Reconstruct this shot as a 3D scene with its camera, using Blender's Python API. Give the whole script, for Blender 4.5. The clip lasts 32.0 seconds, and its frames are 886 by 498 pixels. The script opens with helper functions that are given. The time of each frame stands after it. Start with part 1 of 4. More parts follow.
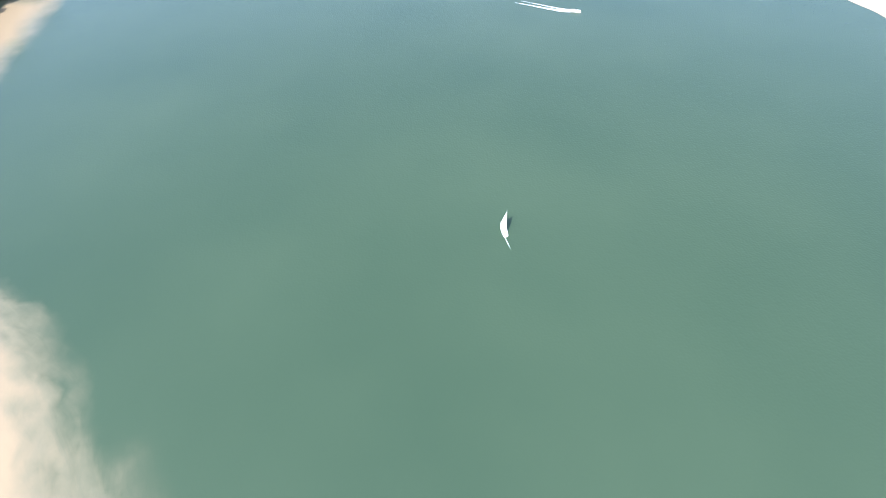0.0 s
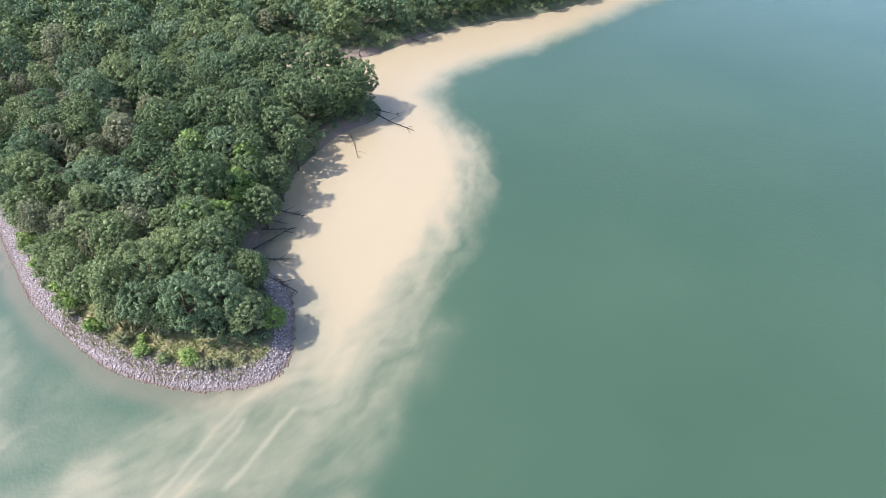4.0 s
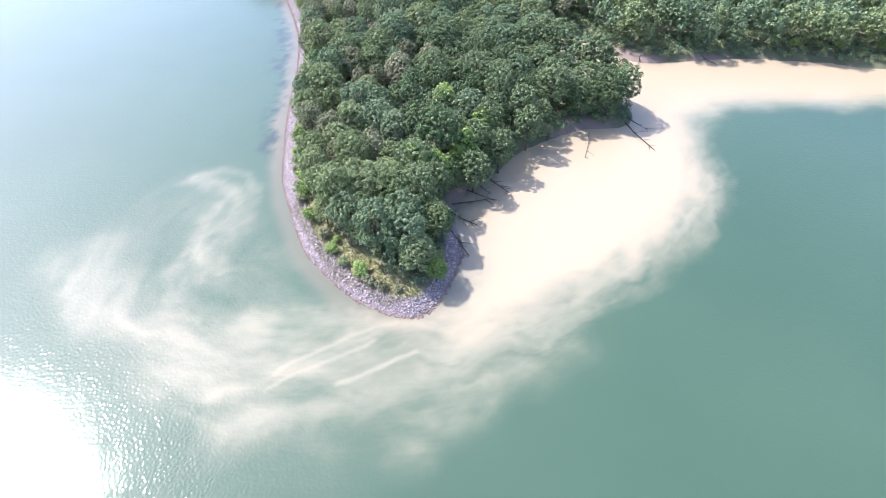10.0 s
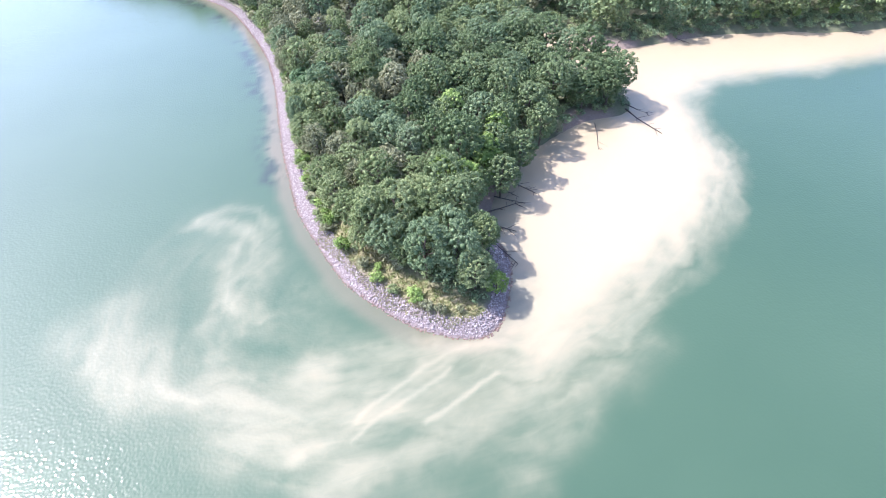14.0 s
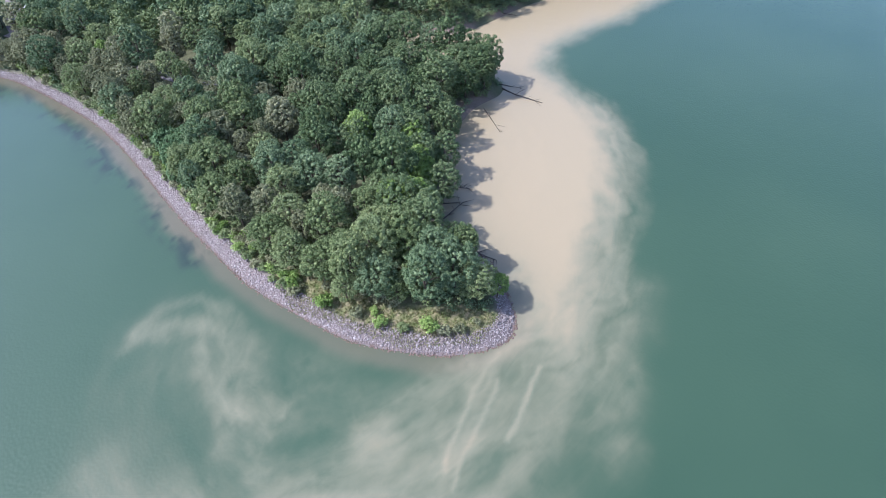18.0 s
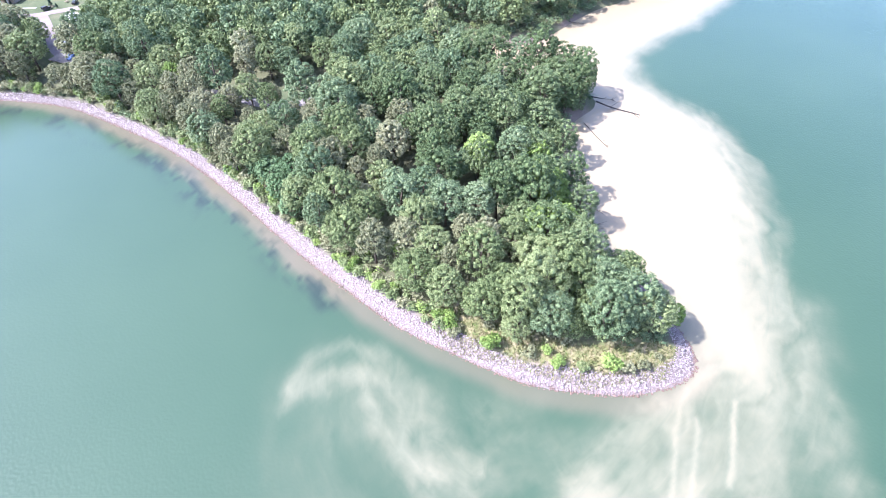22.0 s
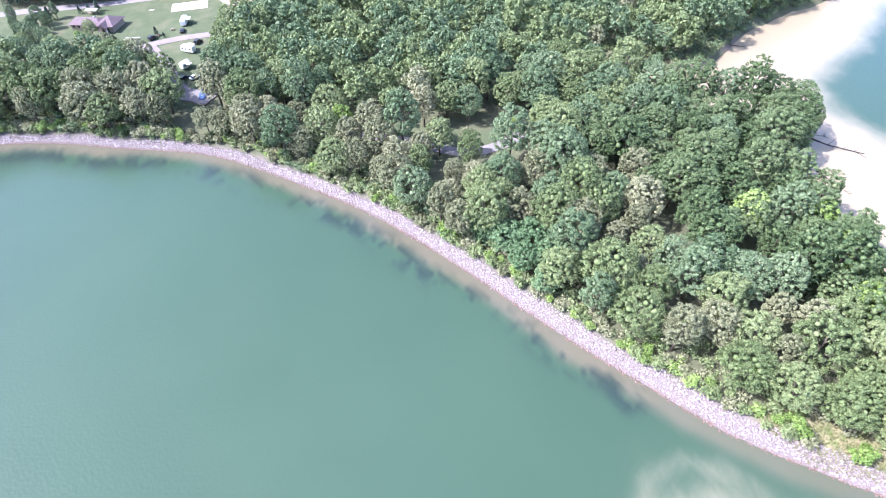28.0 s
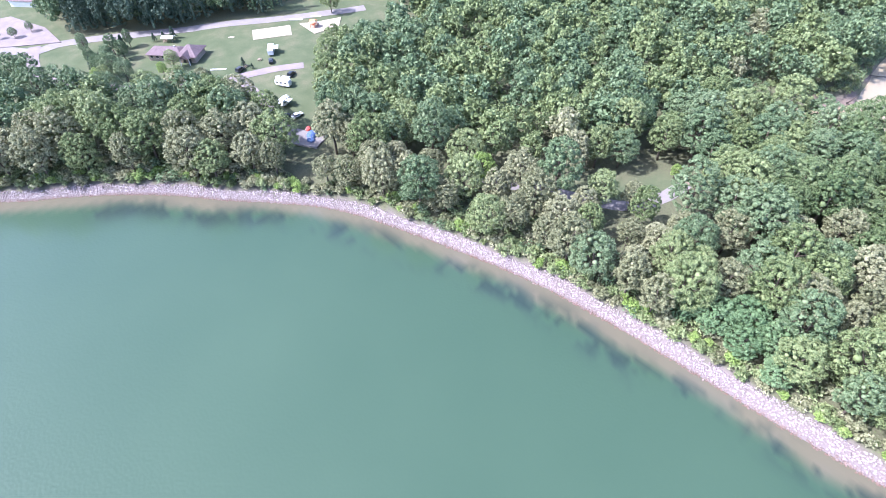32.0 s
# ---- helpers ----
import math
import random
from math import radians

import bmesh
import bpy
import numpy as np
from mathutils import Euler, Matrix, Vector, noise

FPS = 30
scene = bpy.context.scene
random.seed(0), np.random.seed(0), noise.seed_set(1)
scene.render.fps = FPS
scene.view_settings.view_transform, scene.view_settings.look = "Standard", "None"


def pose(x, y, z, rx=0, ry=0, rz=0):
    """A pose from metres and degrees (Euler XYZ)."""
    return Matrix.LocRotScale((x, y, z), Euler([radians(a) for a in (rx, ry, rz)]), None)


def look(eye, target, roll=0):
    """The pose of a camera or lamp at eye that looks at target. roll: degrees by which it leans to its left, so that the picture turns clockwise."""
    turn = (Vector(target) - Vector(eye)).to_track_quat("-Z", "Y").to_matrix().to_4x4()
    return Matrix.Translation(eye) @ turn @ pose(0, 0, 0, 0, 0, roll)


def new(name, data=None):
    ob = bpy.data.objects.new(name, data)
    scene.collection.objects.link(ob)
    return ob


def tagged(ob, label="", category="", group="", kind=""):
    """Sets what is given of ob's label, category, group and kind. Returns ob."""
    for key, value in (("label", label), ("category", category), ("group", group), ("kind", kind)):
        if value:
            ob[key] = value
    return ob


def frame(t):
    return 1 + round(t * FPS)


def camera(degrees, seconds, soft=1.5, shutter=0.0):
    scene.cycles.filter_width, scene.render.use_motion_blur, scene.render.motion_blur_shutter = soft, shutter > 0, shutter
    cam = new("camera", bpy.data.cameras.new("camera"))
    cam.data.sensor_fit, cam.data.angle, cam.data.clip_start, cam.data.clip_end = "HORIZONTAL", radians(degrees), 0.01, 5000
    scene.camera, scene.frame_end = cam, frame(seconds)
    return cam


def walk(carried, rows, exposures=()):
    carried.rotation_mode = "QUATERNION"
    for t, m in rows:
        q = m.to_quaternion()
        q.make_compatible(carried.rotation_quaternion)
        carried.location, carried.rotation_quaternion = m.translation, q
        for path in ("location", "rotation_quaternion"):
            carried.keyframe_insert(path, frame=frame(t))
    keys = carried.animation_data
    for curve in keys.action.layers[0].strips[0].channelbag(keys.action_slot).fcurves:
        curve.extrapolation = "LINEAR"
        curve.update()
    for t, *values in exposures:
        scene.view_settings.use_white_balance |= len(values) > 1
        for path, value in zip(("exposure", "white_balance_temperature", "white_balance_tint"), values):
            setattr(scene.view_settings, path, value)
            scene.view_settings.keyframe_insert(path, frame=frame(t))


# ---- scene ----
cam = camera(77.9, 32.0, soft=0.8)
PATH = [
    (0, (-25.52, 10.49, 120.02), (44.32, 7.16, 48.53), -3.61),
    (1, (-27.63, 15.63, 117.81), (41.46, 30.02, 46.96), 0.44),
    (2, (-26.65, 14.95, 116.48), (37.48, 45.79, 46.22), -0.36),
    (2.5, (-24.40, 12.75, 116.89), (36.54, 49.55, 46.66), -0.42),
    (3, (-22.80, 11.20, 116.39), (34.69, 53.70, 46.48), -0.72),
    (3.5, (-20.98, 9.26, 115.67), (29.57, 60.50, 46.25), -0.85),
    (4, (-18.49, 7.92, 115.24), (22.64, 67.50, 46.25), -0.11),
    (4.5, (-15.33, 5.56, 115.10), (14.91, 71.60, 46.37), 0.19),
    (6.5, (4.08, -0.82, 118.51), (13.01, 71.21, 49.73), 9.66),
    (7, (4.01, 0.10, 119.33), (4.21, 71.53, 49.34), 0.85),
    (7.5, (4.22, -0.28, 118.90), (4.21, 71.20, 48.96), 0.72),
    (8, (3.33, -0.29, 118.88), (3.21, 70.89, 48.64), 0.85),
    (8.5, (1.62, -0.13, 118.03), (1.49, 71.03, 47.78), 0.77),
    (9, (-0.00, 0.00, 117.00), (-0.02, 71.40, 46.98), 0.45),
    (9.5, (-2.87, 1.34, 117.66), (-1.56, 72.13, 47.04), 0.77),
    (10, (-5.87, 2.05, 117.29), (-3.01, 72.79, 46.67), 0.71),
    (10.5, (-8.93, 2.99, 117.37), (-3.09, 73.48, 46.69), 0.41),
    (11, (-12.98, 4.32, 117.96), (-4.21, 74.24, 47.00), 0.55),
    (11.5, (-15.78, 5.27, 117.19), (-6.52, 75.39, 46.50), 0.00),
    (12, (-20.60, 7.17, 117.66), (-10.39, 76.76, 46.58), 0.49),
    (12.5, (-24.34, 8.71, 116.22), (-13.15, 78.51, 45.49), 0.10),
    (13, (-28.32, 10.66, 115.28), (-16.61, 80.50, 44.68), 0.05),
    (13.5, (-31.60, 12.10, 114.50), (-19.31, 82.15, 44.20), -0.60),
    (15.5, (-49.97, 19.22, 117.14), (-26.84, 85.76, 46.17), -1.36),
    (16, (-54.91, 22.48, 118.47), (-26.77, 86.46, 46.95), -1.27),
    (16.5, (-59.69, 25.88, 118.58), (-26.51, 87.31, 46.98), -1.14),
    (17, (-63.97, 29.55, 118.39), (-26.59, 88.51, 46.79), -1.19),
    (17.5, (-68.46, 33.83, 118.99), (-27.60, 90.13, 47.15), -1.15),
    (18, (-72.55, 38.44, 119.33), (-30.50, 93.70, 47.38), -1.07),
    (18.5, (-76.03, 43.23, 119.47), (-33.83, 98.25, 47.41), -1.23),
    (19, (-79.79, 48.43, 119.87), (-37.39, 103.07, 47.64), -1.13),
    (19.5, (-83.57, 53.61, 119.98), (-41.00, 108.02, 47.68), -1.03),
    (20, (-87.14, 58.58, 119.76), (-44.07, 112.70, 47.54), -1.02),
    (20.5, (-90.86, 63.91, 120.11), (-47.31, 117.49, 47.77), -0.97),
    (21, (-95.12, 69.38, 120.15), (-50.18, 121.88, 47.86), -0.75),
    (21.5, (-98.98, 74.37, 119.32), (-53.61, 127.02, 47.43), -0.79),
    (22, (-102.71, 79.88, 119.39), (-57.10, 132.34, 47.50), -0.85),
    (22.5, (-106.33, 85.88, 119.94), (-60.62, 138.03, 47.90), -0.81),
    (23, (-109.52, 91.91, 120.13), (-63.91, 144.03, 48.00), -0.81),
    (23.5, (-112.52, 98.13, 120.15), (-66.64, 149.89, 47.94), -0.86),
    (24, (-115.63, 104.69, 120.34), (-69.80, 156.17, 47.88), -0.71),
    (24.5, (-118.94, 110.81, 119.25), (-72.78, 162.41, 47.09), -0.54),
    (25, (-121.85, 116.80, 118.91), (-75.65, 168.53, 46.87), -0.57),
    (25.5, (-124.64, 122.97, 118.59), (-78.46, 174.88, 46.66), -0.67),
    (27.5, (-137.02, 150.44, 118.18), (-89.30, 201.05, 46.33), -0.58),
    (28, (-139.78, 157.43, 118.25), (-92.01, 207.91, 46.36), -0.58),
    (28.5, (-142.31, 163.96, 117.93), (-94.44, 214.50, 46.13), -0.62),
    (29, (-145.75, 171.24, 117.73), (-97.24, 221.41, 46.11), -0.25),
    (29.5, (-148.13, 177.98, 117.04), (-99.55, 228.34, 45.60), -0.29),
    (30, (-150.27, 184.87, 117.01), (-101.65, 235.19, 45.57), -0.30),
    (30.5, (-152.11, 192.18, 117.29), (-103.58, 242.41, 45.73), -0.25),
    (31, (-152.85, 198.68, 116.31), (-104.55, 249.44, 44.96), -0.48),
    (31.5, (-153.54, 205.38, 116.29), (-105.50, 256.24, 44.84), -0.84),
    (32, (-154.95, 212.33, 115.74), (-106.49, 263.18, 44.57), -0.62),
]
walk(cam, [(t, look(eye, target, roll)) for t, eye, target, roll in PATH],
     exposures=[(0, 1.41, 5980, 15), (2.0, 1.46, 5950, 14), (3.5, 1.38, 5930, 13), (4.0, 1.21, 5880, 12), (4.5, 1.00, 5830, 11), (6.5, 1.13, 5720, 13), (7.5, 1.49, 5630, 19),
                (10.0, 1.63, 5610, 20), (12.0, 1.67, 5610, 20), (13.0, 1.77, 5610, 20), (15.5, 1.77, 5550, 19), (16.5, 1.52, 5470, 17), (17.0, 1.34, 5430, 16), (17.5, 0.89, 5370, 14), (19.2, 0.99, 5370, 14),
                (20.0, 1.39, 5440, 17), (21.0, 1.73, 5470, 20), (22.5, 2.01, 5470, 22), (25.5, 1.99, 5470, 22), (28.0, 1.79, 5390, 22), (32.0, 1.73, 5370, 23)])


# ---- world and sun ----
SUN_AZ, SUN_EL = radians(148.0), radians(49.5)
world = bpy.data.worlds.new("sky")
scene.world = world
world.use_nodes = True
wn = world.node_tree.nodes
sky = wn.new("ShaderNodeTexSky")
sky.sky_type, sky.sun_disc = "NISHITA", False
sky.sun_elevation, sky.sun_rotation = SUN_EL, radians(90) - SUN_AZ
sky.dust_density, sky.air_density = 2.2, 1.0
wn["Background"].inputs["Strength"].default_value = 0.15
world.node_tree.links.new(sky.outputs[0], wn["Background"].inputs["Color"])
sun = new("sun", bpy.data.lights.new("sun", "SUN"))
sun.data.energy, sun.data.angle, sun.data.color = 3.6, radians(0.53), (1.0, 0.95, 0.86)
to_sun = Vector((math.cos(SUN_EL) * math.cos(SUN_AZ), math.cos(SUN_EL) * math.sin(SUN_AZ), math.sin(SUN_EL)))
sun.matrix_world = look(to_sun * 400, (0, 0, 0))


# ---- materials ----
def material(name, rough=0.8, spec=0.3, metal=0.0):
    """A node material; returns it with its tree and its shader."""
    m = bpy.data.materials.new(name)
    m.use_nodes = True
    b = m.node_tree.nodes["Principled BSDF"]
    b.inputs["Roughness"].default_value = rough
    b.inputs["Metallic"].default_value = metal
    b.inputs["Specular IOR Level"].default_value = spec
    return m, m.node_tree, b


def node(nt, kind, **values):
    n = nt.nodes.new("ShaderNode" + kind)
    for key, value in values.items():
        n.inputs[key].default_value = value
    return n


def noise_tex(nt, scale, detail=4.0, rough=0.55, distortion=0.0, vector=None):
    n = node(nt, "TexNoise", Scale=scale, Detail=detail, Roughness=rough, Distortion=distortion)
    if vector is None:
        g = nt.nodes.new("ShaderNodeNewGeometry")
        vector = g.outputs["Position"]
    nt.links.new(vector, n.inputs["Vector"])
    return n.outputs["Fac"]


def ramp(nt, fac, stops):
    n = nt.nodes.new("ShaderNodeValToRGB")
    el = n.color_ramp.elements
    while len(el) < len(stops):
        el.new(0.5)
    for e, (p, c) in zip(el, stops):
        e.position, e.color = p, (c + (1,)) if len(c) == 3 else c
    nt.links.new(fac, n.inputs[0])
    return n.outputs[0]


def mix(nt, fac, a, b, mode="MIX"):
    n = nt.nodes.new("ShaderNodeMix")
    n.data_type, n.blend_type = "RGBA", mode
    for socket, value in ((n.inputs[0], fac), (n.inputs[6], a), (n.inputs[7], b)):
        if isinstance(value, (int, float)):
            socket.default_value = value
        elif isinstance(value, tuple):
            socket.default_value = value if len(value) == 4 else value + (1,)
        else:
            nt.links.new(value, socket)
    return n.outputs[2]


def maths(nt, op, a, b=0.0, clamp=False):
    n = nt.nodes.new("ShaderNodeMath")
    n.operation, n.use_clamp = op, clamp
    for socket, value in ((n.inputs[0], a), (n.inputs[1], b)):
        if isinstance(value, (int, float)):
            socket.default_value = value
        else:
            nt.links.new(value, socket)
    return n.outputs[0]


def bump(nt, b, height, strength, distance):
    n = node(nt, "Bump", Strength=strength, Distance=distance)
    nt.links.new(height, n.inputs["Height"])
    nt.links.new(n.outputs[0], b.inputs["Normal"])


def attribute(nt, name):
    n = nt.nodes.new("ShaderNodeAttribute")
    n.attribute_name = name
    return n.outputs["Fac"]


def mottled(name, dark, light, scale, rough=0.8, spec=0.3, fine=None, relief=0.0, metal=0.0):
    """A surface that wavers between two colours at two sizes, with relief of the finer one."""
    m, nt, b = material(name, rough, spec, metal)
    big = noise_tex(nt, scale, 4)
    small = noise_tex(nt, fine or scale * 9, 3)
    f = maths(nt, "ADD", maths(nt, "MULTIPLY", big, 0.6), maths(nt, "MULTIPLY", small, 0.4))
    nt.links.new(ramp(nt, f, [(0.32, dark), (0.68, light)]), b.inputs["Base Color"])
    if relief:
        bump(nt, b, small, 0.6, relief)
    return m


def leaf_material(name, dark, light, tip):
    """Foliage: each spray and each tree a shade of its own, a little light passing through."""
    m, nt, b = material(name, 0.55, 0.22)
    g = nt.nodes.new("ShaderNodeNewGeometry")
    o = nt.nodes.new("ShaderNodeObjectInfo")
    shade = maths(nt, "ADD", maths(nt, "MULTIPLY", g.outputs["Random Per Island"], 0.62),
                  maths(nt, "MULTIPLY", o.outputs["Random"], 0.38))
    c = ramp(nt, shade, [(0.10, dark), (0.50, light), (0.92, tip)])
    nt.links.new(c, b.inputs["Base Color"])
    t = nt.nodes.new("ShaderNodeBsdfTranslucent")
    nt.links.new(c, t.inputs["Color"])
    s = nt.nodes.new("ShaderNodeMixShader")
    s.inputs[0].default_value = 0.16
    nt.links.new(b.outputs[0], s.inputs[1])
    nt.links.new(t.outputs[0], s.inputs[2])
    nt.links.new(s.outputs[0], nt.nodes["Material Output"].inputs["Surface"])
    return m


LEAF_OAK = leaf_material("oak_leaves", (0.076, 0.108, 0.039), (0.180, 0.226, 0.090), (0.285, 0.320, 0.150))
LEAF_BLUE = leaf_material("cool_green_leaves", (0.056, 0.094, 0.044), (0.140, 0.196, 0.092), (0.235, 0.285, 0.155))
# darker copy of the greens: shade of the wood's east side put into colour
LEAF_SHADED = leaf_material("shaded_green_leaves", (0.044, 0.076, 0.030), (0.112, 0.158, 0.062), (0.195, 0.236, 0.110))
LEAF_OLIVE = leaf_material("olive_leaves", (0.104, 0.114, 0.056), (0.228, 0.236, 0.124), (0.345, 0.332, 0.198))
LEAF_BRIGHT = leaf_material("bright_leaves", (0.108, 0.172, 0.037), (0.222, 0.312, 0.078), (0.325, 0.405, 0.132))
LEAF_TEAL = leaf_material("teal_leaves", (0.060, 0.112, 0.048), (0.136, 0.212, 0.094), (0.218, 0.295, 0.146))
LEAF_PINE = leaf_material("pine_needles", (0.022, 0.042, 0.028), (0.050, 0.084, 0.054), (0.100, 0.135, 0.092))
BARK = mottled("bark", (0.055, 0.042, 0.032), (0.150, 0.120, 0.095), 1.5, 0.9, 0.2, relief=0.05)
DEADWOOD = mottled("dead_wood", (0.035, 0.028, 0.024), (0.110, 0.092, 0.080), 1.2, 0.85, 0.2, relief=0.03)


# ---- plan ----
WEST = [(-900, 900), (-560, 760), (-330, 560), (-220, 462), (-164, 412), (-150, 401), (-136.5, 390), (-123, 376.5), (-111, 361), (-101, 349.5),
        (-91.7, 337.6), (-84.3, 324), (-75, 297), (-67.4, 270), (-63.4, 242), (-61.6, 215), (-60, 192), (-57.7, 173), (-55, 154), (-49.5, 137),
        (-42.4, 119.5), (-34, 108.5), (-26, 100.4), (-17, 95.2), (-10, 93.6), (-4.2, 97), (0.4, 105.7), (4.5, 117), (3.5, 126)]
EAST = [(2.0, 134), (8.7, 148.7), (16.8, 155.2), (28, 169), (46.6, 180.7), (58.2, 184.8), (71.8, 186.2), (77, 193.3), (75.5, 204), (68.5, 215), (60.5, 225), (57.5, 240),
        (58, 256), (62, 269), (69.5, 268), (76, 259.5), (83, 248), (94, 240), (108, 240), (122, 241.5), (145, 243.5), (162, 241), (184, 238), (198, 233), (229, 231),
        (270, 238), (337, 246), (430, 250), (600, 220), (900, 120), (1800, -100)]
SOUTH = [(60, -306), (150, -237), (210, -221), (240, -219), (400, -195), (900, -150), (4400, -300), (4400, -4400), (-700, -4400)]
LAND = WEST + EAST + [(4500, 0), (4500, 4500), (-4500, 4500), (-4500, 1100)]


def distances(pts, line, closed=False):
    """The least distance of each point from a line of corners."""
    a = np.array(line, float)
    b = np.roll(a, -1, 0)
    if not closed:
        a, b = a[:-1], b[:-1]
    out = np.full(len(pts), 1e9)
    for p, q in zip(a, b):
        d = q - p
        s = np.clip(((pts - p) @ d) / max(d @ d, 1e-9), 0, 1)
        out = np.minimum(out, np.hypot(*(pts - p - s[:, None] * d).T))
    return out


def inside(pts, ring):
    a = np.array(ring, float)
    b = np.roll(a, -1, 0)
    hit = np.zeros(len(pts), bool)
    for (x0, y0), (x1, y1) in zip(a, b):
        if y0 != y1:
            cross = (y0 > pts[:, 1]) != (y1 > pts[:, 1])
            hit ^= cross & (pts[:, 0] < (x1 - x0) * (pts[:, 1] - y0) / (y1 - y0) + x0)
    return hit


def signed(pts, ring):
    """Distance from the rim of a ring: above nought inside it."""
    d = distances(pts, ring, True)
    return np.where(inside(pts, ring), d, -d)


def rounded(line, step=2.0):
    """The line of corners as a smooth curve with points every step metres."""
    p = np.array(line, float)
    out = []
    for i in range(len(p) - 1):
        p0, p1, p2, p3 = p[max(i - 1, 0)], p[i], p[i + 1], p[min(i + 2, len(p) - 1)]
        n = max(2, int(np.hypot(*(p2 - p1)) / step))
        for t in np.linspace(0, 1, n, endpoint=False):
            out.append(0.5 * (2 * p1 + (p2 - p0) * t + (2 * p0 - 5 * p1 + 4 * p2 - p3) * t * t + (3 * p1 - p0 - 3 * p2 + p3) * t ** 3))
    out.append(p[-1])
    return np.array(out)


SHORE_WEST = rounded(WEST[3:])
LAND_RING = np.vstack([np.array(WEST[:3]), SHORE_WEST, rounded(EAST[:-3]), np.array(EAST[-3:]), np.array(LAND[-4:])])


def smooth(x, a, b):
    t = np.clip((x - a) / (b - a), 0, 1)
    return t * t * (3 - 2 * t)


def value_noise(x, y, seed=0):
    """Soft random heights over the plan, about -1 to 1."""
    xi, yi = np.floor(x).astype(int), np.floor(y).astype(int)
    fx, fy = x - xi, y - yi
    fx, fy = fx * fx * (3 - 2 * fx), fy * fy * (3 - 2 * fy)

    def h(i, j):
        v = np.sin(i * 127.1 + j * 311.7 + seed * 74.7) * 43758.5453
        return 2 * (v - np.floor(v)) - 1
    return (h(xi, yi) * (1 - fx) + h(xi + 1, yi) * fx) * (1 - fy) + (h(xi, yi + 1) * (1 - fx) + h(xi + 1, yi + 1) * fx) * fy


def fractal(x, y, seed=0):
    return sum(value_noise(x * 2 ** k, y * 2 ** k, seed + k) / 2 ** k for k in range(4)) / 1.6


def shore_distance(pts):
    """Metres from the shore: above nought on land."""
    pts = np.asarray(pts, float)
    return np.maximum(signed(pts, LAND_RING), signed(pts, SOUTH))


def ground_height(pts, d=None):
    """Height of the land: a stone slope on the west, a low bluff on the east, a level camp ground."""
    pts = np.asarray(pts, float)
    d = shore_distance(pts) if d is None else d
    rock = np.abs(distances(pts, SHORE_WEST) - np.abs(d)) < 3.0
    slope = np.where(rock, np.interp(d, [-40, -6, 0, 5, 9, 30, 60, 400, 1500], [-5, -1.6, 0, 2.1, 2.4, 3.9, 5.2, 7, 22]),
                     np.interp(d, [-40, -6, 0, 2.5, 6, 30, 60, 400, 1500], [-5, -1.0, 0, 1.7, 2.8, 4.2, 5.2, 7, 22]))
    return slope + np.where(d > 8, 0.35 * fractal(pts[:, 0] / 22, pts[:, 1] / 22, 3), 0)


def height_at(x, y):
    return float(ground_height([(x, y)])[0])


# ---- building helpers ----
def link(name, me, mat, parent=None, label=""):
    ob = new(name, me)
    me.materials.clear()
    me.materials.append(mat)
    if parent is not None:
        ob.parent = parent
    if label:
        ob["label"] = label
    return ob


def part(name, bm, mat, parent=None, label="", smooth_faces=False):
    """Links a bmesh as one mesh under a thing or a part."""
    me = bpy.data.meshes.new(name)
    bm.to_mesh(me)
    bm.free()
    if smooth_faces:
        me.shade_smooth()
    return link(name, me, mat, parent, label)


def grid_mesh(name, xs, ys, zs):
    """A sheet over a grid of uneven steps; zs is by rows of y."""
    nx, ny = len(xs), len(ys)
    gx, gy = np.meshgrid(xs, ys)
    me = bpy.data.meshes.new(name)
    i = (np.arange(ny - 1)[:, None] * nx + np.arange(nx - 1)[None]).ravel()
    quads = np.stack([i, i + 1, i + nx + 1, i + nx], 1)
    me.vertices.add(nx * ny)
    me.vertices.foreach_set("co", np.stack([gx.ravel(), gy.ravel(), zs.ravel()], 1).astype(np.float32).ravel())
    me.loops.add(quads.size)
    me.loops.foreach_set("vertex_index", quads.ravel().astype(np.int32))
    me.polygons.add(len(quads))
    me.polygons.foreach_set("loop_start", np.arange(0, quads.size, 4, dtype=np.int32))
    me.update(calc_edges=True)
    me.shade_smooth()
    return me


def soup(name, verts, faces):
    """A mesh from arrays of corners and equal-sided faces."""
    me = bpy.data.meshes.new(name)
    k = faces.shape[1]
    me.vertices.add(len(verts))
    me.vertices.foreach_set("co", verts.astype(np.float32).ravel())
    me.loops.add(faces.size)
    me.loops.foreach_set("vertex_index", faces.astype(np.int32).ravel())
    me.polygons.add(len(faces))
    me.polygons.foreach_set("loop_start", np.arange(0, faces.size, k, dtype=np.int32))
    me.update(calc_edges=True)
    return me


def paint(me, name, values):
    a = me.attributes.new(name, "FLOAT", "POINT")
    a.data.foreach_set("value", values.astype(np.float32))


def steps(parts):
    """Grid lines from (start, end, step) stretches."""
    out = [np.arange(a, b, s) for a, b, s in parts]
    return np.concatenate(out + [np.array([parts[-1][1]])])


